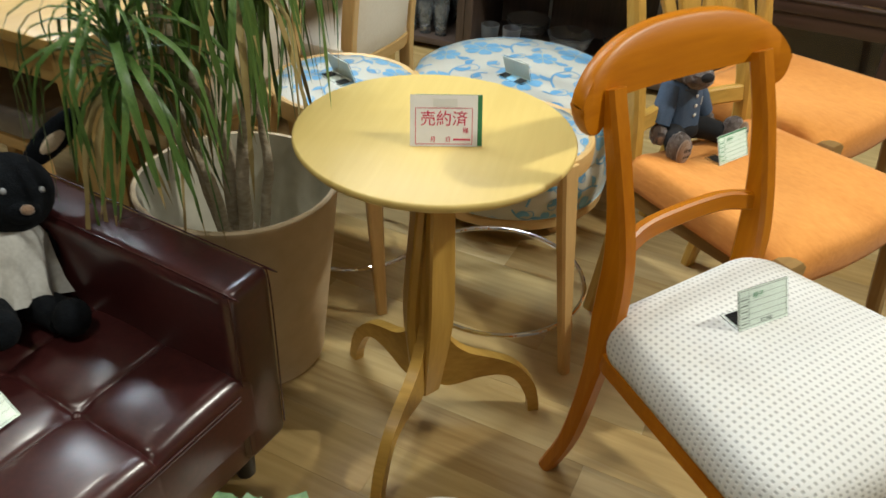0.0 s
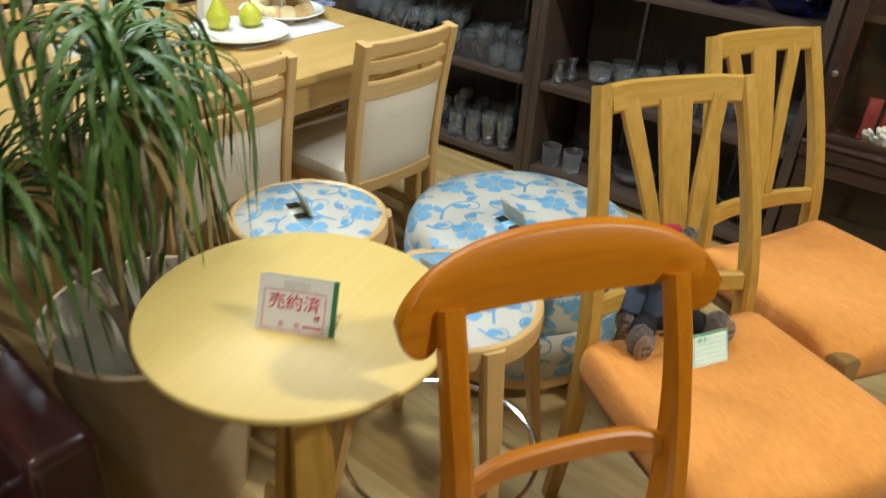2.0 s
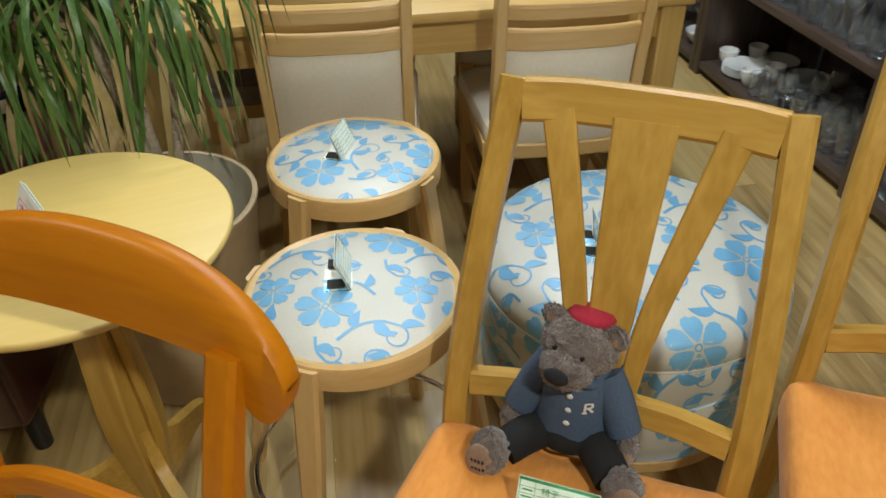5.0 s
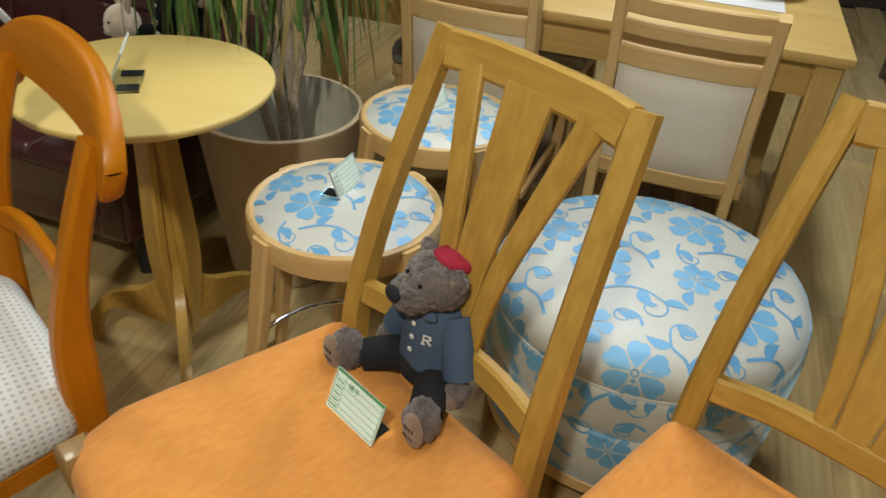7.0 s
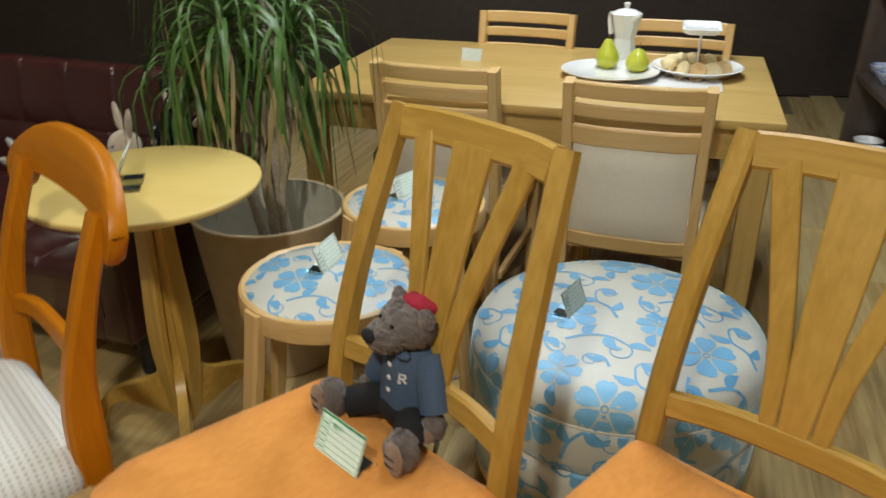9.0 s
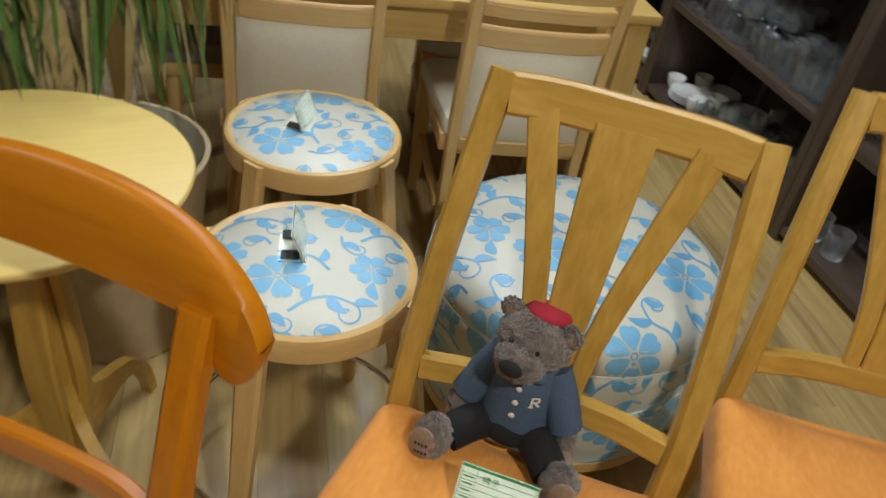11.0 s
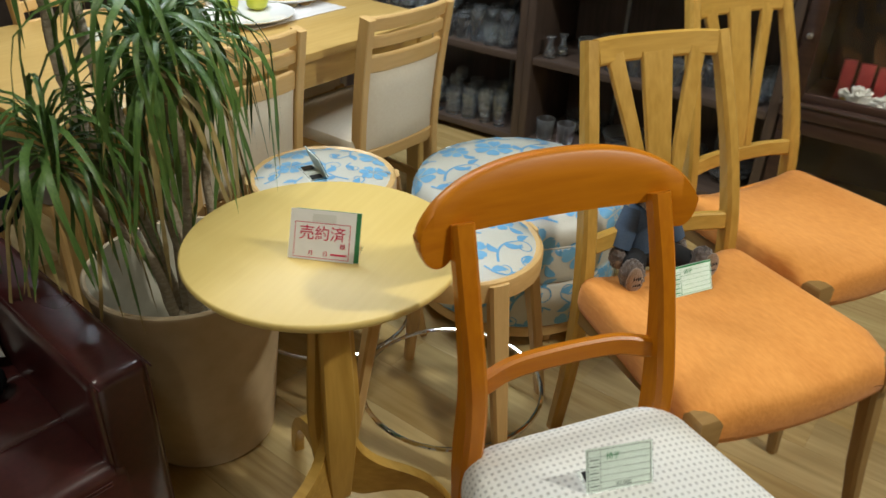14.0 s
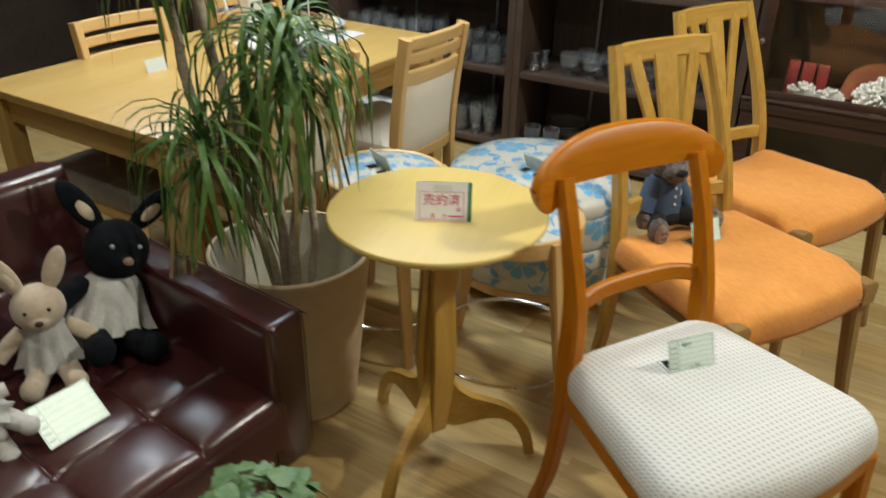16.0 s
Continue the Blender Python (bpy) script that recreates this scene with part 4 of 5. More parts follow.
coral(on_shelf(1.275, 0.12, 0.479), "small creamy white coral clump", 0.072, 36, 1, CORAL_WHITE)
coral(on_shelf(1.385, 0.11, 0.479), "knobbly white coral clump beside a red box", 0.066, 34, 2, CORAL_WHITE)
big_coral = coral(on_shelf(1.580, 0.13, 0.490), "large white branching coral on a wooden base", 0.125, 230, 3, CORAL_WHITE)
part("coral_base", turned([(0, -0.0115), (0.07, -0.0115), (0.072, -0.006), (0.068, -0.001), (0, 0)], 24), wood("beech", "x"), big_coral, "round pale wooden base")
fan = part("sea_fan", slab(bmesh.new(), [(0.14 * math.cos(a * math.pi / 12) * (1 + 0.06 * math.sin(a * 5)), 0.165 * math.sin(a * math.pi / 12)) for a in range(13)], -0.008, 0.008, 0.003, Matrix.Rotation(radians(90), 4, "X")), CORAL_RED)
fan.matrix_basis = on_shelf(1.545, 0.24, 0.479)
tagged(fan, "rust-brown dried sea fan standing behind the white coral", "sea fan")
coral(on_shelf(1.28, 0.10, 0.085), "string of pale coral pieces on the lower shelf", 0.06, 22, 5, CORAL_WHITE, 0.8)
coral(on_shelf(1.37, 0.11, 0.085), "pale coral piece lying on the lower shelf", 0.05, 18, 6, CORAL_WHITE, 0.8)
coral(on_shelf(1.47, 0.10, 0.085), "rounded pale coral on the lower shelf", 0.05, 20, 7, CORAL_WHITE)
rb = thing("souvenir_box", on_shelf(1.280, 0.20, 0.479, 12), "small clear box with red and yellow lining", "box")
RED_CARD = surface("red_card", (0.17, 0.018, 0.02), (0.30, 0.04, 0.035), 25, 0.35, 0.05)
part("base", boxed((0, 0, 0.004), (0.17, 0.06, 0.008), 0.002), RED_CARD, rb)
for x, w, h in ((-0.058, 0.044, 0.135), (0.002, 0.050, 0.128), (0.060, 0.044, 0.122)):
    part("lining", boxed((x, 0.012, 0.008 + h / 2), (w, 0.022, h), 0.003), RED_CARD, rb)
for k in range(3):
    part("ornament", turned([(0, 0), (0.014, 0), (0.016, 0.02), (0.008, 0.035), (0, 0.036)], 12, (-0.05 + 0.035 * k, -0.04, 0.0)), surface("yellow_glaze", (0.5, 0.33, 0.05), (0.6, 0.45, 0.1), 30, 0.3, 0.1), rb)


# ---- glassware ----
def cup(prof_out, wall, foot):
    """Closed profile of a vessel from its outer outline."""
    inner = [(max(0.002, r - wall), z) for r, z in reversed(prof_out) if z >= foot]
    return [(0, prof_out[0][1])] + prof_out + [(prof_out[-1][0] - wall / 2, prof_out[-1][1] + wall / 3)] + inner + [(0, foot)]


KINDS = {
    "tumbler": (cup([(0.026, 0), (0.028, 0.003), (0.034, 0.095)], 0.002, 0.008), GLINT_GLASS, "clear glass tumbler on the dark shelf"),
    "tall_tumbler": (cup([(0.025, 0), (0.027, 0.003), (0.032, 0.135)], 0.002, 0.01), GLINT_GLASS, "tall clear glass tumbler on the dark shelf"),
    "pint_glass": (cup([(0.024, 0), (0.027, 0.004), (0.026, 0.03), (0.034, 0.10), (0.038, 0.125), (0.036, 0.15)], 0.002, 0.012), GLINT_GLASS, "flared clear pint glass on the lower shelf"),
    "dessert_cup": (cup([(0.034, 0), (0.035, 0.004), (0.012, 0.010), (0.009, 0.026), (0.020, 0.034), (0.044, 0.05), (0.048, 0.075), (0.050, 0.105)], 0.003, 0.038), GLINT_GLASS, "footed pressed-glass dessert cup"),
    "bud_vase": (cup([(0.024, 0), (0.026, 0.004), (0.022, 0.03), (0.012, 0.055), (0.012, 0.07), (0.020, 0.088)], 0.002, 0.006), GLINT_GLASS, "small clear glass bud vase"),
    "glass_bowl": (cup([(0.05, 0), (0.055, 0.004), (0.085, 0.035), (0.105, 0.085)], 0.003, 0.008), GLINT_GLASS, "large clear glass bowl on the lower shelf"),
    "frosted_cup": (cup([(0.032, 0), (0.035, 0.004), (0.042, 0.09)], 0.003, 0.008), glassy("frosted_glass", (0.92, 0.97, 1.0), 0.45, 1.3), "frosted white glass cup on the lower shelf"),
    "wine_glass": (cup([(0.032, 0), (0.033, 0.003), (0.006, 0.010), (0.004, 0.020), (0.004, 0.068), (0.012, 0.078), (0.030, 0.100), (0.034, 0.125), (0.029, 0.155)], 0.0016, 0.080), GLINT_GLASS, "clear stemmed wine glass on the dark shelf"),
    "beer_mug": (cup([(0.036, 0), (0.039, 0.004), (0.038, 0.02), (0.036, 0.05), (0.037, 0.11), (0.039, 0.118)], 0.004, 0.014), GLINT_GLASS, "thick clear glass beer mug on the shelf"),
    "cut_tumbler": (cup([(0.030, 0), (0.033, 0.003), (0.036, 0.02), (0.034, 0.03), (0.037, 0.045), (0.035, 0.055), (0.038, 0.075), (0.037, 0.088)], 0.003, 0.012), GLINT_GLASS, "short ribbed clear glass tumbler on the shelf"),
    "white_saucer": ([(0, 0), (0.04, 0), (0.043, 0.003), (0.082, 0.011), (0.085, 0.014), (0.08, 0.014), (0.045, 0.007), (0, 0.006)], PORCELAIN, "white porcelain saucer in a small stack"),
    "white_cup": (cup([(0.02, 0), (0.024, 0.004), (0.036, 0.03), (0.040, 0.062)], 0.003, 0.008), PORCELAIN, "white porcelain cup on the lower shelf"),
    "blue_dish": (cup([(0.045, 0), (0.05, 0.003), (0.085, 0.03), (0.095, 0.055)], 0.004, 0.008), BLUE_GLASS, "cobalt blue glass dish on the upper shelf"),
    "blue_vase": (cup([(0.035, 0), (0.04, 0.004), (0.06, 0.06), (0.045, 0.11), (0.055, 0.15)], 0.004, 0.008), BLUE_GLASS, "cobalt blue glass vase on the upper shelf"),
    "green_dish": (cup([(0.03, 0), (0.033, 0.003), (0.055, 0.03), (0.058, 0.045)], 0.003, 0.006), glassy("pale_green_glass", (0.55, 0.9, 0.55), 0.03), "pale green glass dish on the upper shelf"),
    "white_bowl": (cup([(0.03, 0), (0.032, 0.006), (0.06, 0.035), (0.07, 0.06)], 0.004, 0.01), PORCELAIN, "white porcelain bowl on the shelf"),
    "blue_white_bowl": (cup([(0.03, 0), (0.032, 0.006), (0.055, 0.03), (0.062, 0.055)], 0.004, 0.01), surface("blue_and_white_glaze", (0.10, 0.16, 0.42), (0.75, 0.78, 0.82), 45, 0.2, 0.03, big=30), "blue and white patterned bowl on the shelf"),
}
MADE = {}


def vessel(kind, x, y, z, turn=0.0, s=1.0):
    prof, material, label = KINDS[kind]
    if kind not in MADE:
        ob = part(kind, turned(prof, 20), material)
        tagged(ob, label, kind.split("_")[-1], kind.replace("_", " ") + "s on the shelves")
        MADE[kind] = ob
        ob.matrix_basis = on_shelf(x, y, z, turn)
    else:
        ob = copy_thing(MADE[kind], on_shelf(x, y, z, turn))
    return ob


def stock():
    rng = random.Random(77)

    def rows(kind, x0, x1, dx, ys, z, drop=0.08):
        for r, y in enumerate(ys):
            n = int((x1 - x0) / dx)
            for i in range(n + 1):
                if rng.random() < drop:
                    continue
                vessel(kind, x0 + i * dx + (r % 2) * dx * 0.4 + rng.uniform(-0.005, 0.005), y + rng.uniform(-0.006, 0.006), z, rng.uniform(0, 360))

    lo, mid, hi = 0.0605, 0.4305, 0.8505
    def mixed(kinds, x0, x1, dx, ys, z, drop=0.06):
        for r, y in enumerate(ys):
            n = int((x1 - x0) / dx)
            for i in range(n + 1):
                if rng.random() >= drop:
                    pick = kinds[min(len(kinds) - 1, int((i + rng.uniform(-0.3, 0.3)) * len(kinds) / (n + 1)))]
                    vessel(pick, x0 + i * dx + (r % 2) * dx * 0.4 + rng.uniform(-0.006, 0.006), y + rng.uniform(-0.008, 0.008), z, rng.uniform(0, 360))

    mixed(("wine_glass", "tall_tumbler", "wine_glass", "tumbler", "tall_tumbler", "cut_tumbler"), -0.98, -0.10, 0.077, (0.06, 0.145, 0.23, 0.31), mid)
    mixed(("cut_tumbler", "wine_glass", "beer_mug", "pint_glass", "pint_glass"), -0.66, -0.10, 0.088, (0.06, 0.155, 0.26), lo)
    for x, y, n in ((-0.86, 0.11, 5), (-0.90, 0.29, 3), (-0.70, 0.30, 4)):
        for k in range(n):
            vessel("white_saucer", x, y, lo + 0.0075 * k)
    for x, y in ((-0.97, 0.10), (-0.76, 0.08), (-0.78, 0.20), (-0.98, 0.24)):
        vessel("white_cup", x, y, lo)
    rows("bud_vase", 0.09, 0.15, 0.062, (0.06, 0.13), mid, 0)
    rows("dessert_cup", 0.26, 0.40, 0.115, (0.08, 0.20), mid, 0)
    mixed(("tall_tumbler", "tumbler", "tall_tumbler", "cut_tumbler"), 0.48, 0.97, 0.08, (0.07, 0.16, 0.26), mid)
    rows("frosted_cup", 0.10, 0.30, 0.10, (0.08,), lo, 0)
    for x, y in ((0.22, 0.25), (0.45, 0.16), (0.70, 0.18), (0.90, 0.17)):
        vessel("glass_bowl", x, y, lo)
    for x, y in ((0.45, 0.13), (0.66, 0.12), (0.88, 0.15), (0.60, 0.30), (0.80, 0.32)):
        vessel("blue_dish", x, y, hi)
    vessel("blue_vase", 0.38, 0.27, hi)
    vessel("blue_vase", 0.96, 0.29, hi)
    vessel("green_dish", 0.12, 0.10, hi)
    vessel("green_dish", 0.24, 0.14, hi)
    rows("white_bowl", -0.90, -0.16, 0.16, (0.12, 0.28), hi, 0.2)
    rows("blue_white_bowl", -2.02, -1.16, 0.15, (0.10, 0.26), mid, 0.1)
    rows("white_bowl", -2.0, -1.16, 0.16, (0.10, 0.27), lo, 0.1)
    rows("blue_white_bowl", -2.0, -1.2, 0.17, (0.12, 0.28), hi, 0.2)


stock()


# ---- cards and lettering ----
def lettering(words, size, material, parent, m, name="lettering"):
    cu = bpy.data.curves.new("letters", "FONT")
    cu.body, cu.size, cu.align_x, cu.extrude = words, size, "CENTER", 0.0002
    tmp = new("letters", cu)
    bpy.context.view_layer.update()
    me = bpy.data.meshes.new_from_object(tmp.evaluated_get(bpy.context.evaluated_depsgraph_get()))
    bpy.data.objects.remove(tmp)
    bpy.data.curves.remove(cu)
    me.materials.clear()
    me.materials.append(material)
    ob = new(name, me)
    ob.parent = parent
    ob.matrix_basis = m
    return ob


def price_card(m, label, ink, words="", price="", w=0.092, h=0.058):
    """Folded clear stand with a printed card; its face looks along -y."""
    cd = thing("price_card", m, label, "card", "price cards")
    tilt = Matrix.Rotation(radians(-22), 4, "X")
    part("foot", boxed((0, 0.022, 0.0012), (w, 0.042, 0.0014), 0), ACRYLIC, cd, "clear folded foot").visible_shadow = False
    part("sheet", boxed((0, 0, h / 2 + 0.001), (w, 0.0016, h), 0, tilt), PAPER, cd)
    part("cover", boxed((0, -0.0022, h / 2 + 0.001), (w + 0.002, 0.001, h + 0.002), 0, tilt), ACRYLIC, cd, "clear acrylic cover").visible_shadow = False
    sheet = cd.children[1]
    for k in (-1, 1):
        part("foot_pad", boxed((k * w * 0.31, 0.024, 0.0026), (w * 0.26, 0.03, 0.001), 0), DARKPAD, cd)
    face = -0.0011
    for z0, z1, x0, x1 in ((h - 0.003, h - 0.0022, -w / 2 + 0.002, w / 2 - 0.002), (0.003, 0.0038, -w / 2 + 0.002, w / 2 - 0.002), (0.003, h - 0.0022, -w / 2 + 0.002, -w / 2 + 0.0028), (0.003, h - 0.0022, w / 2 - 0.0028, w / 2 - 0.002), (0.003, h - 0.0022, -w / 2 + 0.022, -w / 2 + 0.0226)):
        part("rule", boxed(((x0 + x1) / 2, face, (z0 + z1) / 2 + 0.001), (x1 - x0, 0.0004, z1 - z0), 0, tilt), ink, sheet)
    for k in range(1, 6):
        z = 0.003 + (h - 0.006) * k / 6
        part("rule", boxed((0, face, z + 0.001), (w - 0.004, 0.0004, 0.0005), 0, tilt), ink, sheet)
        part("small_print", boxed((-w / 2 + 0.0125, face, z - 0.0035), (0.014, 0.0004, 0.0022), 0, tilt), ink, sheet)
    if ink is GREEN_INK:
        part("header_band", boxed((0, face, h - 0.0015), (w - 0.002, 0.0004, 0.004), 0, tilt), ink, sheet)
    up = tilt @ Matrix.Translation((0, face - 0.0003, 0)) @ Matrix.Rotation(radians(90), 4, "X")
    if words:
        lettering(words, 0.0115, GREEN_INK, sheet, up @ Matrix.Translation((-0.010, h - 0.0175, 0)))
    if price:
        lettering(price, 0.009, GREY_INK, sheet, up @ Matrix.Translation((0.006, 0.0055, 0)))
    return cd


price_card(pose(0.900, 1.170, 0.5270, 0, 0, 39), "small price card in a clear stand on the white seat", GREY_INK, "椅子", "¥7,980", 0.105, 0.067)
price_card(pose(0.909, 1.811, 0.489, 0, 0, 49), "green-ruled price card in front of the teddy bear", GREEN_INK, "椅子", "", 0.104, 0.066)
price_card(pose(-0.040, 1.828, 0.5545, 0, 0, 145), "price card in a folded stand on a floral stool", GREY_INK)
price_card(pose(0.375, 1.708, 0.5545, 0, 0, 163), "price card in a folded stand on a floral stool", GREY_INK)
price_card(pose(0.345, 2.235, 0.4455, 0, 0, 150), "price card in a folded stand on the floral pouf", GREY_INK)
price_card(pose(-0.247, 0.741, 0.368, -28, 0, 73), "large price card lying on the leather sofa seat", GREY_INK, "", "", 0.13, 0.095)


def sold_card():
    cd = thing("sold_card", pose(0.344, 1.243, 0.7194, 0, 0, 17), "white sold notice with red print on the round table", "card")
    tilt = Matrix.Rotation(radians(-26), 4, "X")
    part("foot", boxed((0.004, 0.03, 0.001), (0.112, 0.056, 0.002), 0), ACRYLIC, cd)
    for k in (-1, 1):
        part("foot_pad", boxed((0.004 + k * 0.034, 0.036, 0.003), (0.026, 0.04, 0.0012), 0), DARKPAD, cd)
    part("backing", boxed((0.008, 0.002, 0.043), (0.112, 0.0016, 0.084), 0, tilt), PAPER, cd, "price card behind the notice")
    part("border", boxed((0.0585, 0.0009, 0.043), (0.011, 0.0006, 0.083), 0, tilt), GREEN_INK, cd, "green printed border")
    part("border", boxed((0.003, 0.0009, 0.0815), (0.0995, 0.0006, 0.006), 0, tilt), GREEN_INK, cd, "green printed border")
    sh = part("sheet", boxed((0, -0.0005, 0.042), (0.112, 0.001, 0.084), 0, tilt), WHITE_PAPER, cd)
    for c, s in (((0, 0.0625), (0.094, 0.0009)), ((0, 0.004), (0.094, 0.0009)), ((-0.047, 0.033), (0.0009, 0.0585)), ((0.047, 0.033), (0.0009, 0.0585))):
        part("rule", boxed((c[0], -0.0012, c[1]), (s[0], 0.0004, s[1]), 0, tilt), RED_INK, sh)
    up = tilt @ Matrix.Translation((0, -0.0014, 0)) @ Matrix.Rotation(radians(90), 4, "X")
    lettering("売約済", 0.0265, RED_INK, sh, up @ Matrix.Translation((0.0, 0.036, 0)))
    lettering("様", 0.010, RED_INK, sh, up @ Matrix.Translation((0.036, 0.0225, 0)))
    lettering("月", 0.0095, RED_INK, sh, up @ Matrix.Translation((-0.018, 0.0085, 0)))
    lettering("日", 0.0095, RED_INK, sh, up @ Matrix.Translation((0.007, 0.0085, 0)))
    part("small_print", boxed((0.030, -0.0012, 0.0115), (0.028, 0.0004, 0.0032), 0, tilt), RED_INK, sh)
    part("tape", boxed((0.002, -0.0013, 0.071), (0.04, 0.0003, 0.013), 0, tilt), surface("matt_tape", (0.68, 0.69, 0.66), (0.74, 0.75, 0.72), 30, 0.35, 0.02), sh)


sold_card()


# ---- plush toys ----
def fur(name, c1, c2):
    return surface(name, c1, c2, 420, 0.95, 1.0, sheen=0.5 * min(1, 4 * c2[0]), big=60, dist=0.004)


FUR_BROWN = fur("grey_brown_plush", (0.075, 0.054, 0.046), (0.21, 0.16, 0.135))
SOLE = fur("tan_suede", (0.25, 0.15, 0.09), (0.32, 0.20, 0.12))
DENIM = surface("blue_chambray", (0.045, 0.075, 0.13), (0.075, 0.115, 0.185), 300, 0.9, 0.5)
BLACKCLOTH = surface("black_cloth", (0.006, 0.006, 0.007), (0.014, 0.014, 0.016), 300, 0.95, 0.4)
REDFELT = surface("red_felt", (0.30, 0.012, 0.03), (0.40, 0.02, 0.045), 200, 0.95, 0.4)
WHITEDOT = plain("white_button", (0.75, 0.75, 0.72), 0.4)
EYE = plain("black_bead", (0.01, 0.01, 0.01), 0.1)
FUR_BLACK = fur("black_plush", (0.003, 0.004, 0.006), (0.010, 0.013, 0.017))
FUR_BLACK.node_tree.nodes["Principled BSDF"].inputs["Specular IOR Level"].default_value = 0.12
FUR_CREAM = fur("cream_plush", (0.58, 0.46, 0.32), (0.74, 0.61, 0.45))
FUR_WHITE = fur("white_plush", (0.66, 0.64, 0.60), (0.78, 0.76, 0.72))
MUSLIN = surface("grey_white_muslin", (0.46, 0.46, 0.43), (0.60, 0.60, 0.57), 160, 0.9, 0.5, big=25)


def limb(bm, a, b, r0, r1, mat):
    pts = curve([a, (Vector(a) + Vector(b)) / 2 + Vector((0, 0, 0.004)), b], 4)
    bm.faces.ensure_lookup_table()
    old = set(bm.faces)
    sweep(bm, pts, [disc_section(r0 + (r1 - r0) * i / (len(pts) - 1), 12) for i in range(len(pts))], (0.21, 0.4, 0.9))
    for f in bm.faces:
        if f not in old:
            f.material_index = mat


def teddy():
    bm = bmesh.new()
    # shirt: a flared smock with a hem that hangs over the trousers
    old = set(bm.faces)
    rows = []
    n = 36
    for r, z in ((0.001, 0.155), (0.028, 0.153), (0.041, 0.140), (0.047, 0.118), (0.050, 0.092), (0.053, 0.066), (0.056, 0.046), (0.0565, 0.042), (0.053, 0.043), (0.02, 0.05)):
        k = max(0, 0.12 - z) * 0.30
        rows.append([bm.verts.new((r * (1 + k * math.sin(5 * a)) * math.cos(a), r * (0.93 + k * math.sin(7 * a + 1)) * math.sin(a), z + 0.003 * math.sin(3 * a) * (z < 0.06))) for a in (2 * math.pi * i / n for i in range(n))])
    for a, b in zip(rows, rows[1:]):
        ring_faces(bm, a, b)
    bm.faces.new(rows[-1])
    bm.faces.new(rows[0])
    for f in bm.faces:
        if f not in old:
            f.material_index = 1
    ball(bm, (0, 0.008, 0.034), (0.054, 0.05, 0.034), 24, None, 2)          # trousers
    ball(bm, (0, 0.004, 0.179), (0.050, 0.043, 0.038), 64, None, 0)         # head
    ball(bm, (0, 0.040, 0.168), (0.034, 0.034, 0.025), 48, None, 0)         # muzzle
    ball(bm, (0, 0.072, 0.177), (0.0165, 0.009, 0.0105), 18, None, 2)       # nose
    for s in (1, -1):
        ball(bm, (s * 0.042, -0.004, 0.202), (0.016, 0.010, 0.016), 28, None, 0)
        ball(bm, (s * 0.042, 0.003, 0.201), (0.009, 0.006, 0.009), 12, None, 3)
        ball(bm, (s * 0.0185, 0.0415, 0.192), (0.0036, 0.0036, 0.0036), 10, None, 5)
        limb(bm, (s * 0.034, -0.004, 0.134), (s * 0.071, 0.014, 0.056), 0.024, 0.025, 1)
        ball(bm, (s * 0.078, 0.024, 0.036), (0.017, 0.020, 0.024), 28, None, 0)
        ball(bm, (s * 0.080, 0.038, 0.030), (0.012, 0.010, 0.015), 14, None, 3)
        limb(bm, (s * 0.030, 0.02, 0.030), (s * 0.074, 0.078, 0.027), 0.028, 0.025, 2)
        ball(bm, (s * 0.088, 0.096, 0.036), (0.025, 0.026, 0.036), 36, None, 0)
        ball(bm, (s * 0.096, 0.117, 0.038), (0.019, 0.009, 0.030), 20, None, 3)
        ball(bm, (s * 0.083, -0.002, 0.062), (0.004, 0.004, 0.004), 8, None, 6)
        for k in range(4):                                                  # stitched marks on the soles
            ball(bm, (s * (0.088 + 0.005 * k), 0.1262 - 0.0006 * abs(k - 1), 0.046), (0.0016, 0.0008, 0.004), 6, None, 2)
            ball(bm, (s * (0.087 + 0.005 * k), 0.1262 - 0.0006 * abs(k - 1), 0.031), (0.0019, 0.0008, 0.0032), 6, None, 2)
    lathe_old = set(bm.faces)
    lathe(bm, [(0.0, 0.0), (0.028, 0.004), (0.031, 0.012), (0.025, 0.019), (0, 0.021)], 28, (0, 0, 0), Matrix.Translation((-0.002, -0.016, 0.198)) @ Matrix.Rotation(radians(18), 4, "X"))
    for f in bm.faces:
        if f not in lathe_old:
            f.material_index = 4
    front = lambda z: 0.93 * (0.050 + 0.006 * (0.092 - z) / 0.046 if z < 0.092 else 0.050 - 0.003 * (z - 0.092) / 0.026)
    for z in (0.122, 0.099, 0.077):
        ball(bm, (0.0, front(z) + 0.001, z), (0.0046, 0.002, 0.0046), 10, None, 6)
    turn = Matrix.Rotation(radians(-12), 3, "Z")
    for v in bm.verts:
        if v.co.z > 0.158 or (v.co.z > 0.142 and v.co.y > 0.02 and abs(v.co.x) < 0.036):
            v.co = turn @ v.co
    # collar points and shirt front edge
    for s in (1, -1):
        ball(bm, (s * 0.018, 0.032, 0.142), (0.016, 0.010, 0.008), 10, None, 1)
    # embroidered initial: bars of a plain capital
    def bar(x0, z0, x1, z1, w):
        y = lambda x, z: front(z) * math.sqrt(max(0.05, 1 - (x / (front(z) / 0.93)) ** 2)) + 0.0022
        d = Vector((x1 - x0, 0, z1 - z0)).normalized()
        n = Vector((-d.z, 0, d.x)) * w
        vs = [bm.verts.new((x, y(x, z), z)) for x, z in ((x0 + n.x, z0 + n.z), (x0 - n.x, z0 - n.z), (x1 - n.x, z1 - n.z), (x1 + n.x, z1 + n.z))]
        f = bm.faces.new(vs)
        f.material_index = 6
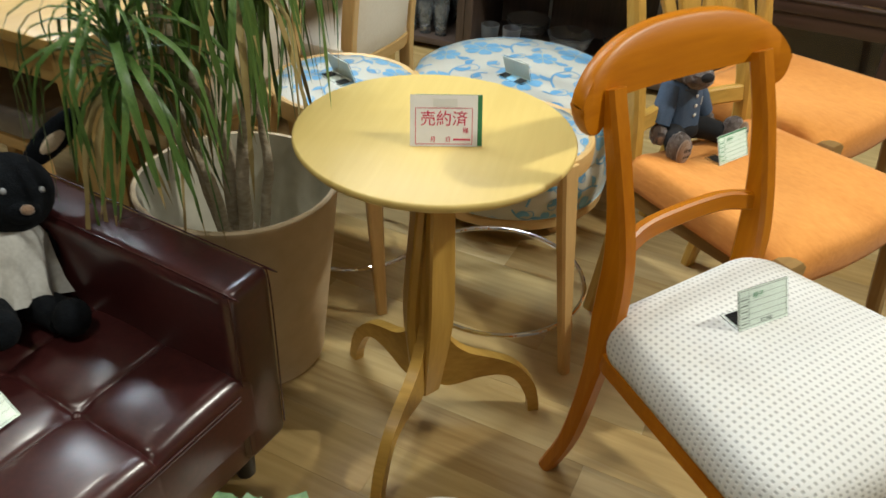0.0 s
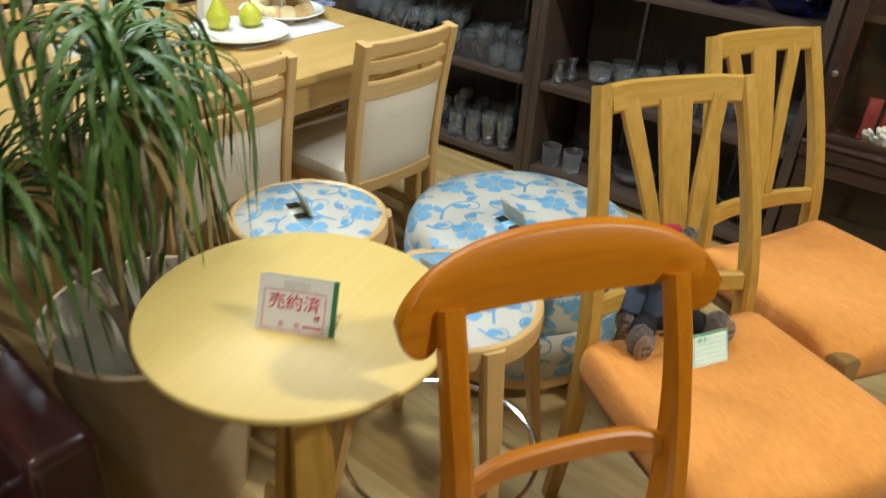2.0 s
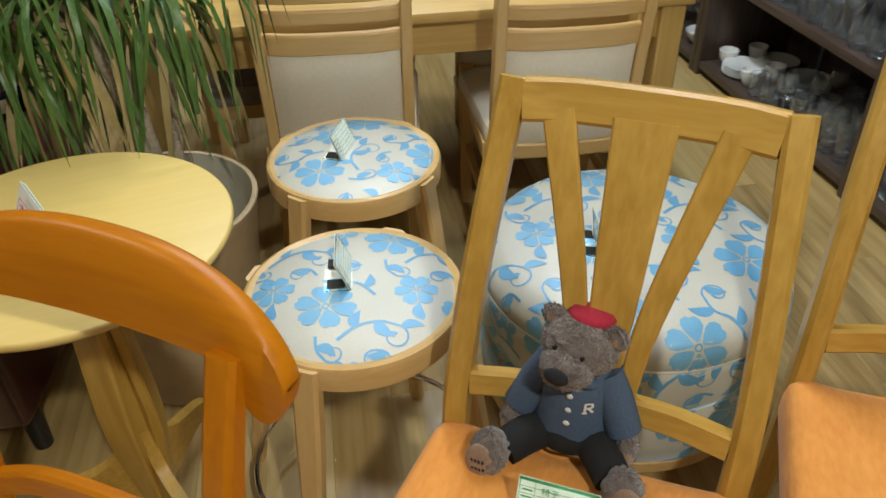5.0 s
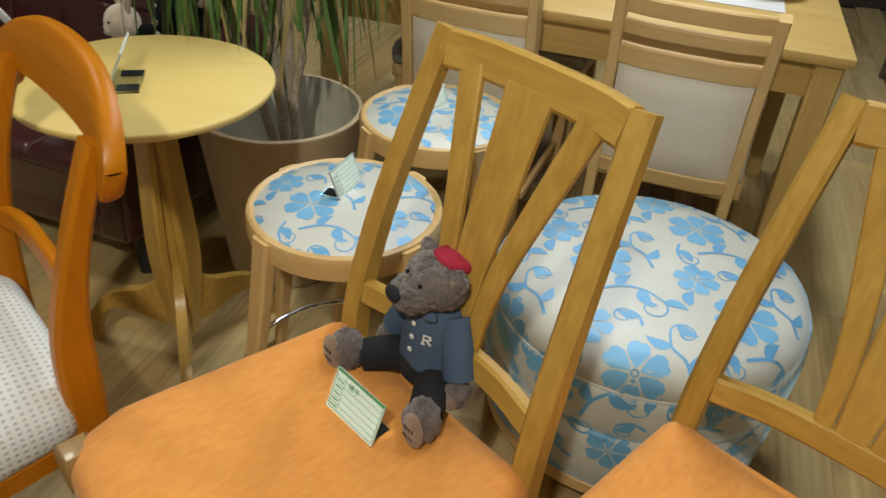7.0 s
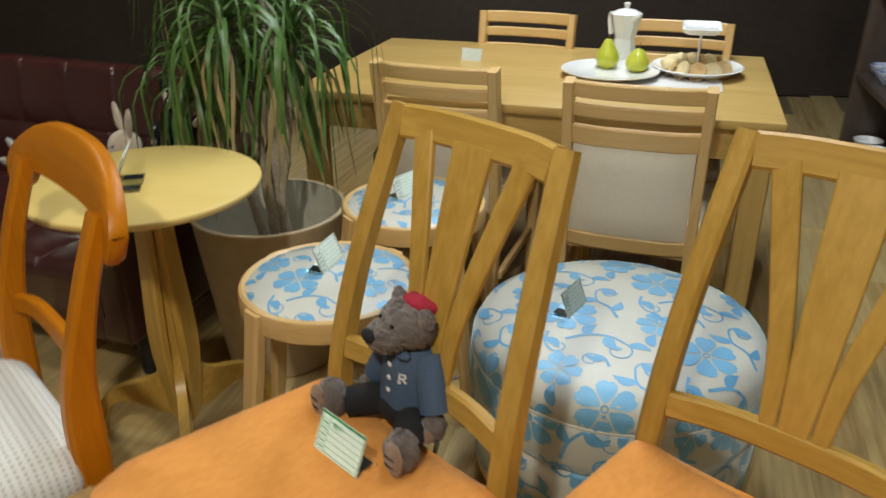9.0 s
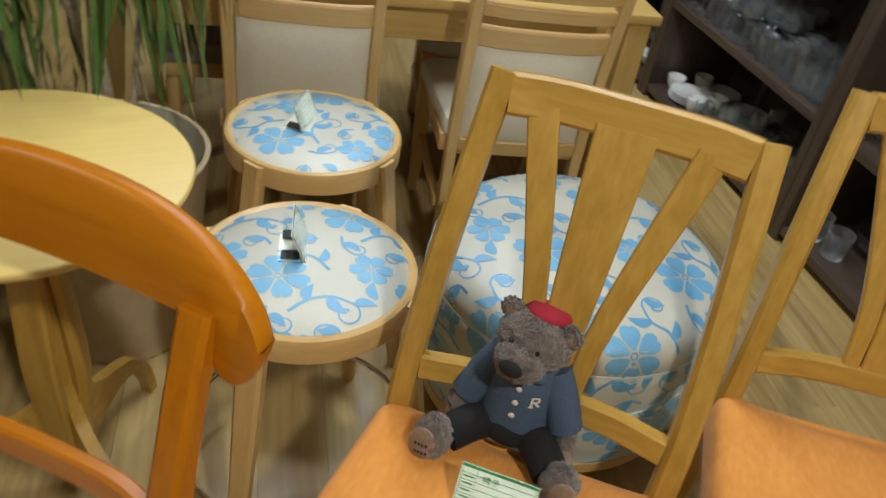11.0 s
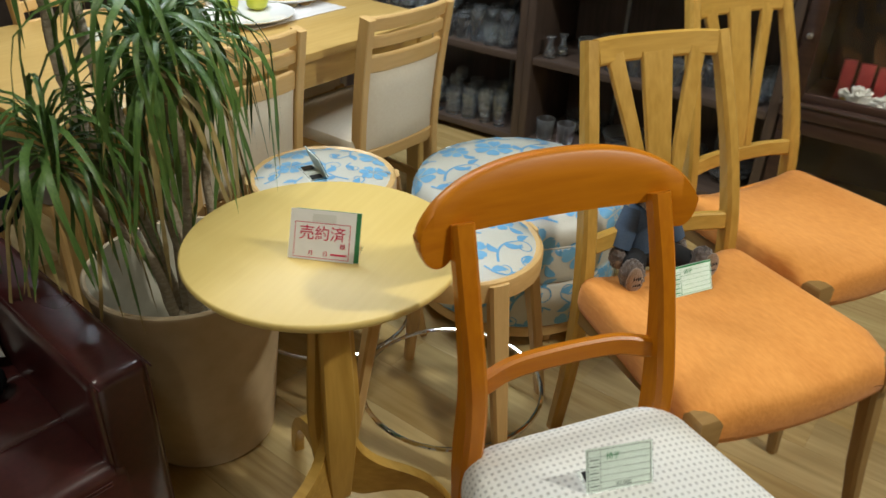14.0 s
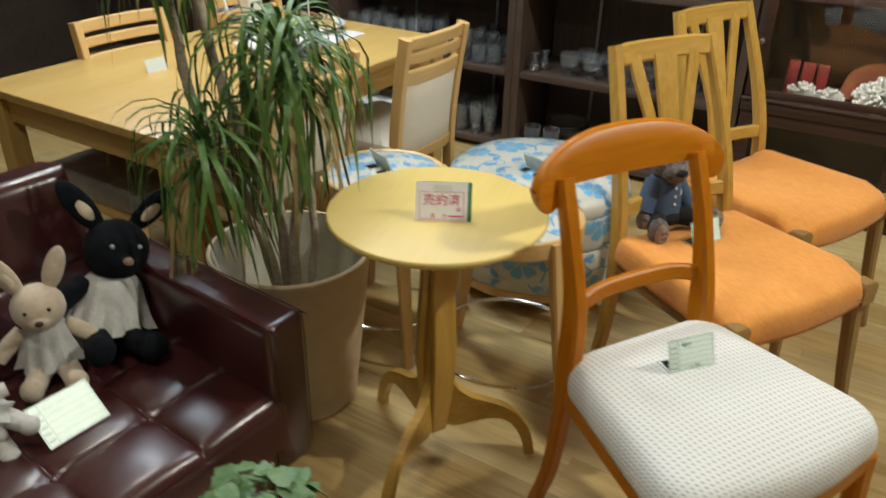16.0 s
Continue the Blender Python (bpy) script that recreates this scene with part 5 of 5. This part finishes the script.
    for q in ((-0.021, 0.098, -0.021, 0.114), (-0.021, 0.113, -0.029, 0.112), (-0.029, 0.113, -0.0295, 0.106), (-0.0295, 0.106, -0.021, 0.1055), (-0.0245, 0.106, -0.031, 0.098), (-0.018, 0.098, -0.024, 0.098)):
        bar(*q, 0.0014)
    bmesh.ops.recalc_face_normals(bm, faces=bm.faces[:])
    furry = {v for f in bm.faces if f.material_index == 0 for v in f.verts}
    rng = random.Random(2)
    for v in furry:
        v.co += v.normal * rng.uniform(-0.0022, 0.0034)
    ob = part("teddy_bear", bm, [FUR_BROWN, DENIM, BLACKCLOTH, SOLE, REDFELT, EYE, WHITEDOT], None, "", True, 70)
    ob.matrix_basis = pose(0.771, 1.918, 0.475, 0, 0, -134) @ Matrix.Scale(1.04, 4)
    tagged(ob, "grey-brown plush teddy bear in a blue shirt and red cap, sitting", "plush toy")


teddy()


def rabbit(m, label, mats, dress=True, scale=1.0, flop=22):
    bm = bmesh.new()
    ball(bm, (0, 0, 0.075), (0.052, 0.045, 0.075), 20, None, 0)
    if dress:
        old = set(bm.faces)
        n = 28
        rows = []
        for k, (r, z) in enumerate(((0.033, 0.165), (0.052, 0.142), (0.060, 0.108), (0.070, 0.070), (0.079, 0.046))):
            rows.append([bm.verts.new((r * (1 + 0.05 * k * math.sin(i * 2.2)) * math.cos(2 * math.pi * i / n), r * (0.85 + 0.05 * k * math.sin(i * 2.2)) * math.sin(2 * math.pi * i / n), z)) for i in range(n)])
        for a, b in zip(rows, rows[1:]):
            ring_faces(bm, b, a)
        for f in bm.faces:
            if f not in old:
                f.material_index = 1
    ball(bm, (0, 0.01, 0.205), (0.062, 0.058, 0.060), 24, None, 0)
    ball(bm, (0, 0.05, 0.190), (0.028, 0.026, 0.022), 16, None, 0)
    ball(bm, (0, 0.076, 0.195), (0.010, 0.006, 0.008), 10, None, 2)
    for s in (1, -1):
        ball(bm, (s * 0.026, 0.060, 0.220), (0.005, 0.005, 0.005), 8, None, 3)
        mm = Matrix.Translation((s * 0.034, 0, 0.25)) @ Matrix.Rotation(radians(s * flop), 4, "Y")
        ball(bm, (0, 0, 0.05), (0.024, 0.011, 0.062), 16, mm, 0)
        ball(bm, (0, 0.0075, 0.042), (0.012, 0.006, 0.026), 14, mm, 4)
        limb(bm, (s * 0.05, -0.005, 0.135), (s * 0.115, 0.02, 0.085), 0.022, 0.020, 0)
        limb(bm, (s * 0.03, 0.03, 0.03), (s * 0.046, 0.090, 0.026), 0.028, 0.026, 0)
        ball(bm, (s * 0.050, 0.104, 0.032), (0.028, 0.028, 0.030), 14, None, 0)
    bmesh.ops.recalc_face_normals(bm, faces=bm.faces[:])
    ob = part("plush_rabbit", bm, mats, None, "", True, 70)
    ob.matrix_basis = m @ Matrix.Scale(scale, 4)
    tagged(ob, label, "plush toy", "plush rabbits on the sofa")


NOSE_BROWN = plain("brown_stitch", (0.05, 0.025, 0.015), 0.7)
GREY_EYE = plain("grey_bead", (0.30, 0.32, 0.34), 0.2)
rabbit(pose(-0.396, 0.992, 0.366, -21, 0, 0) @ pose(0, 0, 0, 0, 0, -120), "black plush rabbit in a white muslin dress on the sofa", [FUR_BLACK, MUSLIN, SOLE, GREY_EYE, FUR_CREAM], True, 1.18, 44)
rabbit(pose(-0.445, 0.885, 0.362, 0, 0, -136), "cream plush rabbit in a white dress leaning on the sofa", [FUR_CREAM, MUSLIN, NOSE_BROWN, EYE, FUR_CREAM], True, 0.88)
rabbit(pose(-0.40, 0.70, 0.385, 52, 0, 0) @ pose(0, 0, 0, 0, 0, -108), "white plush rabbit in a pale dress on the sofa", [FUR_WHITE, MUSLIN, NOSE_BROWN, EYE, FUR_WHITE], True, 0.72)


# ---- on the dining table ----
T0 = 0.7225
mat_ob = part("placemat", boxed((0, 0, 0.0012), (0.31, 0.43, 0.002), 0.0005), surface("striped_linen", (0.58, 0.56, 0.54), (0.70, 0.68, 0.66), 60, 0.9, 0.3, (1, 0.05, 1)))
mat_ob.matrix_basis = pose(-0.695, 2.545, T0, 0, 0, DINE)
tagged(mat_ob, "pale striped linen placemat under the plates", "placemat")
PLATE = [(0, 0), (0.07, 0), (0.075, 0.004), (0.14, 0.014), (0.155, 0.020), (0.156, 0.023), (0.152, 0.023), (0.10, 0.010), (0.06, 0.007), (0, 0.0065)]
pl_ob = part("plate", turned(PLATE, 48), PORCELAIN)
pl_ob.matrix_basis = pose(-0.690, 2.410, T0 + 0.0025, 0, 0, 0)
tagged(pl_ob, "large white porcelain plate holding two pears", "plate")
PEAR = surface("pear_skin", (0.42, 0.46, 0.03), (0.56, 0.56, 0.06), 40, 0.35, 0.05, big=16)


def pear(x, y, s, turn):
    pr = thing("pear", pose(x, y, T0 + 0.0095, 0, 0, turn), "yellow-green pear on a white plate", "pear", "pears on the plate")
    part("fruit", turned([(0, 0.003), (0.015, 0), (0.032, 0.012), (0.038, 0.032), (0.034, 0.052), (0.023, 0.07), (0.016, 0.085), (0.010, 0.094), (0, 0.095)], 24) if s == 1 else turned([(0, 0.003), (0.015, 0), (0.033, 0.012), (0.038, 0.030), (0.033, 0.048), (0.022, 0.062), (0.013, 0.072), (0, 0.076)], 24), PEAR, pr)
    part("stalk", swept(curve([(0, 0, 0.092 if s == 1 else 0.072), (0.002, 0, 0.102 if s == 1 else 0.084), (0.006, 0, 0.112 if s == 1 else 0.094)], 3), disc_section(0.0016, 6), (0, 1, 0)), wood("brown", "z"), pr)


pear(-0.770, 2.410, 1, 20)
pear(-0.716, 2.500, 0, 80)


def cake_stand():
    cs = thing("cake_stand", pose(-0.735, 2.695, T0 + 0.0025, 0, 0, DINE), "two-tier white porcelain stand with sliced bread", "cake stand")
    low = part("lower_plate", turned([(0, 0), (0.08, 0), (0.085, 0.004), (0.135, 0.018), (0.146, 0.026), (0.142, 0.028), (0.09, 0.011), (0, 0.009)], 48), PORCELAIN, cs)
    part("rod", turned([(0, 0.008), (0.006, 0.008), (0.004, 0.02), (0.004, 0.13), (0.006, 0.135), (0, 0.136)], 12), PORCELAIN, cs)
    up = bmesh.new()
    out = rounded(0.19, 0.19, 0.12, 0.02, 5)
    loft(up, out, [(0.75, 0.133), (0.9, 0.139), (1, 0.152), (0.97, 0.153), (0.85, 0.143), (0, 0.142)])
    part("upper_dish", up, PORCELAIN, cs)
    crust = surface("bread_crust", (0.42, 0.23, 0.08), (0.62, 0.44, 0.20), 50, 0.8, 0.4)
    crumb = surface("bread_crumb", (0.62, 0.50, 0.26), (0.72, 0.60, 0.36), 120, 0.9, 0.4)
    rng = random.Random(4)
    for k in range(9):
        a = radians(-60 + 30 * k)
        m = Matrix.Translation((0.092 * math.cos(a), 0.092 * math.sin(a), 0.024)) @ Euler((radians(60), 0, a + 1.2 + rng.uniform(-0.2, 0.2))).to_matrix().to_4x4()
        part("bread_slice", turned([(0, -0.006), (0.028, -0.006), (0.031, -0.003), (0.031, 0.003), (0.028, 0.006), (0, 0.006)], 18, (0, 0, 0), m), crumb if k % 2 else crust, low)
    for k in range(5):
        a = radians(190 + 26 * k)
        ball_bm = bmesh.new()
        ball(ball_bm, (0.09 * math.cos(a), 0.09 * math.sin(a), 0.03), (0.028, 0.026, 0.02), 14)
        part("bread_roll", ball_bm, crumb, low)


cake_stand()


def coffee_pot():
    cp = thing("coffee_pot", pose(-0.865, 2.475, T0, 0, 0, 25), "white porcelain stovetop-style coffee pot with faceted sides", "coffee pot")
    part("lower_body", turned([(0, 0), (0.046, 0), (0.048, 0.004), (0.036, 0.085), (0.034, 0.09), (0, 0.09)], 8), PORCELAIN, cp, "", False)
    part("upper_body", turned([(0, 0.088), (0.034, 0.09), (0.052, 0.165), (0.053, 0.17), (0, 0.172)], 8), PORCELAIN, cp, "", False)
    part("lid", turned([(0, 0.17), (0.053, 0.171), (0.03, 0.183), (0.010, 0.187), (0.008, 0.19), (0.012, 0.205), (0, 0.208)], 16), PORCELAIN, cp)
    part("spout", swept([(0.035, 0, 0.155), (0.066, 0, 0.172)], [bar_section(0.02, 0.03), bar_section(0.012, 0.008)], (0, 1, 0)), PORCELAIN, cp)
    part("handle", swept(curve([(-0.048, 0, 0.16), (-0.085, 0, 0.162), (-0.095, 0, 0.14), (-0.082, 0, 0.09)], 5), bar_section(0.016, 0.010), (0, 1, 0)), PORCELAIN, cp)


coffee_pot()
tg = part("table_tag", boxed((0, 0, 0.02), (0.075, 0.0015, 0.045), 0, Matrix.Rotation(radians(-20), 4, "X")), PAPER)
tg.matrix_basis = pose(-0.915, 1.955, T0, 0, 0, 70)
tagged(tg, "small blank paper tag standing on the dining table", "tag")


# bench with a wrapped cushion under the table's end
def bench():
    bn = thing("bench", pose(-1.0, 1.82, 0, 0, 0, DINE), "wooden stool bench with a grey plastic-wrapped cushion", "bench")
    part("cushion", loft(bmesh.new(), rounded(0.50, 0.50, 0.34, 0.04, 5), [(0.97, 0.36), (1, 0.365), (1, 0.40), (0.96, 0.418), (0.6, 0.425), (0, 0.427)]), surface("grey_plastic_wrap", (0.16, 0.14, 0.12), (0.28, 0.26, 0.23), 14, 0.25, 0.6, big=5, dist=0.01), bn)
    part("seat_frame", boxed((0, 0, 0.335), (0.48, 0.32, 0.045), 0.004), wood("beech", "x"), bn)
    for x in (-0.215, 0.215):
        for y in (-0.135, 0.135):
            part("leg", swept([(x, y, 0.315), (x * 1.05, y * 1.05, 0)], bar_section(0.036, 0.036)), wood("beech", "z"), bn)


bench()


# ---- glass coffee table with ivy and candle ----
def coffee_table():
    ct = thing("coffee_table", pose(0.240, 0.702, 0, 0, 0, -9), "black metal coffee table with a clear glass top", "table")
    W, L, H = 0.46, 0.85, 0.43
    for y in (-0.011, -L + 0.011):
        part("rail", boxed((W / 2, y, H - 0.014), (W, 0.022, 0.028), 0.002), BLACK, ct)
    for x in (0.011, W - 0.011):
        part("rail", boxed((x, -L / 2, H - 0.014), (0.022, L - 0.046, 0.028), 0.002), BLACK, ct)
        for y in (-0.011, -L + 0.011):
            part("leg", boxed((x, y, (H - 0.029) / 2), (0.02, 0.02, H - 0.029), 0.002), BLACK, ct)
    part("glass_top", boxed((W / 2, -L / 2, H - 0.004), (W - 0.046, L - 0.046, 0.007), 0.001), glassy("tinted_glass", (0.86, 0.90, 0.90), 0.01), ct).visible_shadow = False


coffee_table()


def candle():
    cd = thing("candle_holder", pose(0.345, 0.612, 0.4305, 0, 0, 0), "small red glass candle holder with a lit candle", "candle")
    part("cup", turned(cup([(0.018, 0), (0.022, 0.004), (0.026, 0.03)], 0.003, 0.006), 18), glassy("ruby_glass", (0.8, 0.05, 0.02), 0.05), cd)
    m, t, b, n, l = nodes_of("candle_flame")
    b.inputs["Emission Color"].default_value, b.inputs["Emission Strength"].default_value = (1, 0.35, 0.10, 1), 9.0
    part("flame", turned([(0, 0.008), (0.006, 0.010), (0.008, 0.015), (0.004, 0.021), (0, 0.023)], 10), m, cd)


candle()


def ivy():
    iv = thing("potted_ivy", pose(0.295, 0.560, 0, 0, 0, 0), "small green ivy in a glass pot on the coffee table", "plant")
    z0 = 0.4305
    iv.location.z = z0
    part("pot", turned(cup([(0.034, 0), (0.038, 0.003), (0.050, 0.095)], 0.003, 0.008), 24), GLASS, iv)
    part("soil", turned([(0, 0.012), (0.034, 0.012), (0.043, 0.083), (0, 0.086)], 18), SOIL, iv)
    shape = [(0, 0), (0.34, 0.02), (0.56, 0.24), (0.46, 0.44), (0.44, 0.64), (0.22, 0.78), (0, 1.05), (-0.22, 0.78), (-0.44, 0.64), (-0.46, 0.44), (-0.56, 0.24), (-0.34, 0.02)]
    me = bpy.data.meshes.new("ivy_leaf")
    me.from_pydata([(0, 0.42, 0.0)] + [(x, y, -0.18 * x * x - 0.10 * y * y) for x, y in shape], [], [(0, i + 1, (i + 1) % 12 + 1) for i in range(12)])
    me.polygons.foreach_set("use_smooth", [True] * 12)
    me.materials.append(IVY)
    rng = random.Random(9)
    for i in range(64):
        a, r = rng.uniform(0, 6.3), 0.088 * rng.random() ** 0.6
        s = rng.uniform(0.028, 0.052)
        lf = new("ivy_leaf", me)
        lf.parent = iv
        lf.matrix_basis = Matrix.LocRotScale(Vector((r * math.cos(a), r * math.sin(a), 0.144 - 5.0 * r * r + rng.uniform(-0.03, 0.012))), Euler((rng.uniform(-0.5, 0.5) - 0.5 * r / 0.1, rng.uniform(-0.4, 0.4), a - 1.57)), (s, s, s))
    for k in range(7):
        a = k * 0.9
        part("stem", swept(curve([(0, 0, 0.08), (0.03 * math.cos(a), 0.03 * math.sin(a), 0.13), (0.07 * math.cos(a), 0.07 * math.sin(a), 0.135)], 4), disc_section(0.0015, 6), (0.1, 0.2, 1)), IVY, iv)


ivy()


def plant_stand():
    st = thing("side_stand", pose(0.483, 0.745, 0, 0, 0, 0), "small round white stand beside the glass coffee table", "stand")
    part("top", turned([(0, 0.256), (0.122, 0.256), (0.128, 0.261), (0.129, 0.274), (0.124, 0.279), (0, 0.280)], 48), surface("white_lacquer", (0.66, 0.65, 0.60), (0.74, 0.73, 0.68), 20, 0.25, 0.02), st)
    part("column", turned([(0, 0.01), (0.014, 0.01), (0.014, 0.257), (0, 0.257)], 16), BLACK, st)
    part("base", turned([(0, 0), (0.12, 0), (0.122, 0.006), (0.02, 0.014), (0, 0.014)], 28), BLACK, st)


plant_stand()


def stand_plate():
    pl = thing("plate", pose(0.483, 0.745, 0.2805, 0, 0, 0), "white porcelain plate on the small round stand", "plate")
    part("dish", turned([(0, 0.0), (0.095, 0.0), (0.105, 0.003), (0.140, 0.011), (0.1425, 0.0135), (0.140, 0.015), (0.103, 0.0075), (0.094, 0.005), (0, 0.005)], 48), PORCELAIN, pl)


stand_plate()


# ---- floor planks ----
def planks():
    rng = random.Random(11)
    W = 0.145
    mats = [surface("laminate_%s" % k, c1, c2, 55, 0.26, 0.04, (0.07, 0.9, 1), big=4) for k, c1, c2 in (("pale", (0.40, 0.285, 0.115), (0.57, 0.43, 0.20)), ("warm", (0.36, 0.24, 0.088), (0.54, 0.38, 0.16)), ("grey", (0.34, 0.24, 0.105), (0.52, 0.385, 0.185)), ("knotty", (0.28, 0.18, 0.07), (0.52, 0.375, 0.165)))]
    meshes = []
    for m in mats:
        bm = boxed((0, 0, -0.0055), (0.9 - 0.0003, W - 0.0003, 0.011), 0.0003)
        me = bpy.data.meshes.new("plank")
        bm.to_mesh(me)
        bm.free()
        me.materials.append(m)
        meshes.append(me)
    turn = Matrix.Rotation(radians(DINE), 4, "Z")
    for i in range(-22, 32):
        off = rng.uniform(0, 0.9)
        for j in range(-5, 7):
            p = turn @ Vector((j * 0.9 + off, i * W, 0))
            if not (-3.3 < p.x < 4.1 and -2.9 < p.y < 4.4):
                continue
            ob = new("plank", rng.choice(meshes))
            ob.parent = floor
            ob.matrix_basis = Matrix.Translation(p) @ turn


planks()
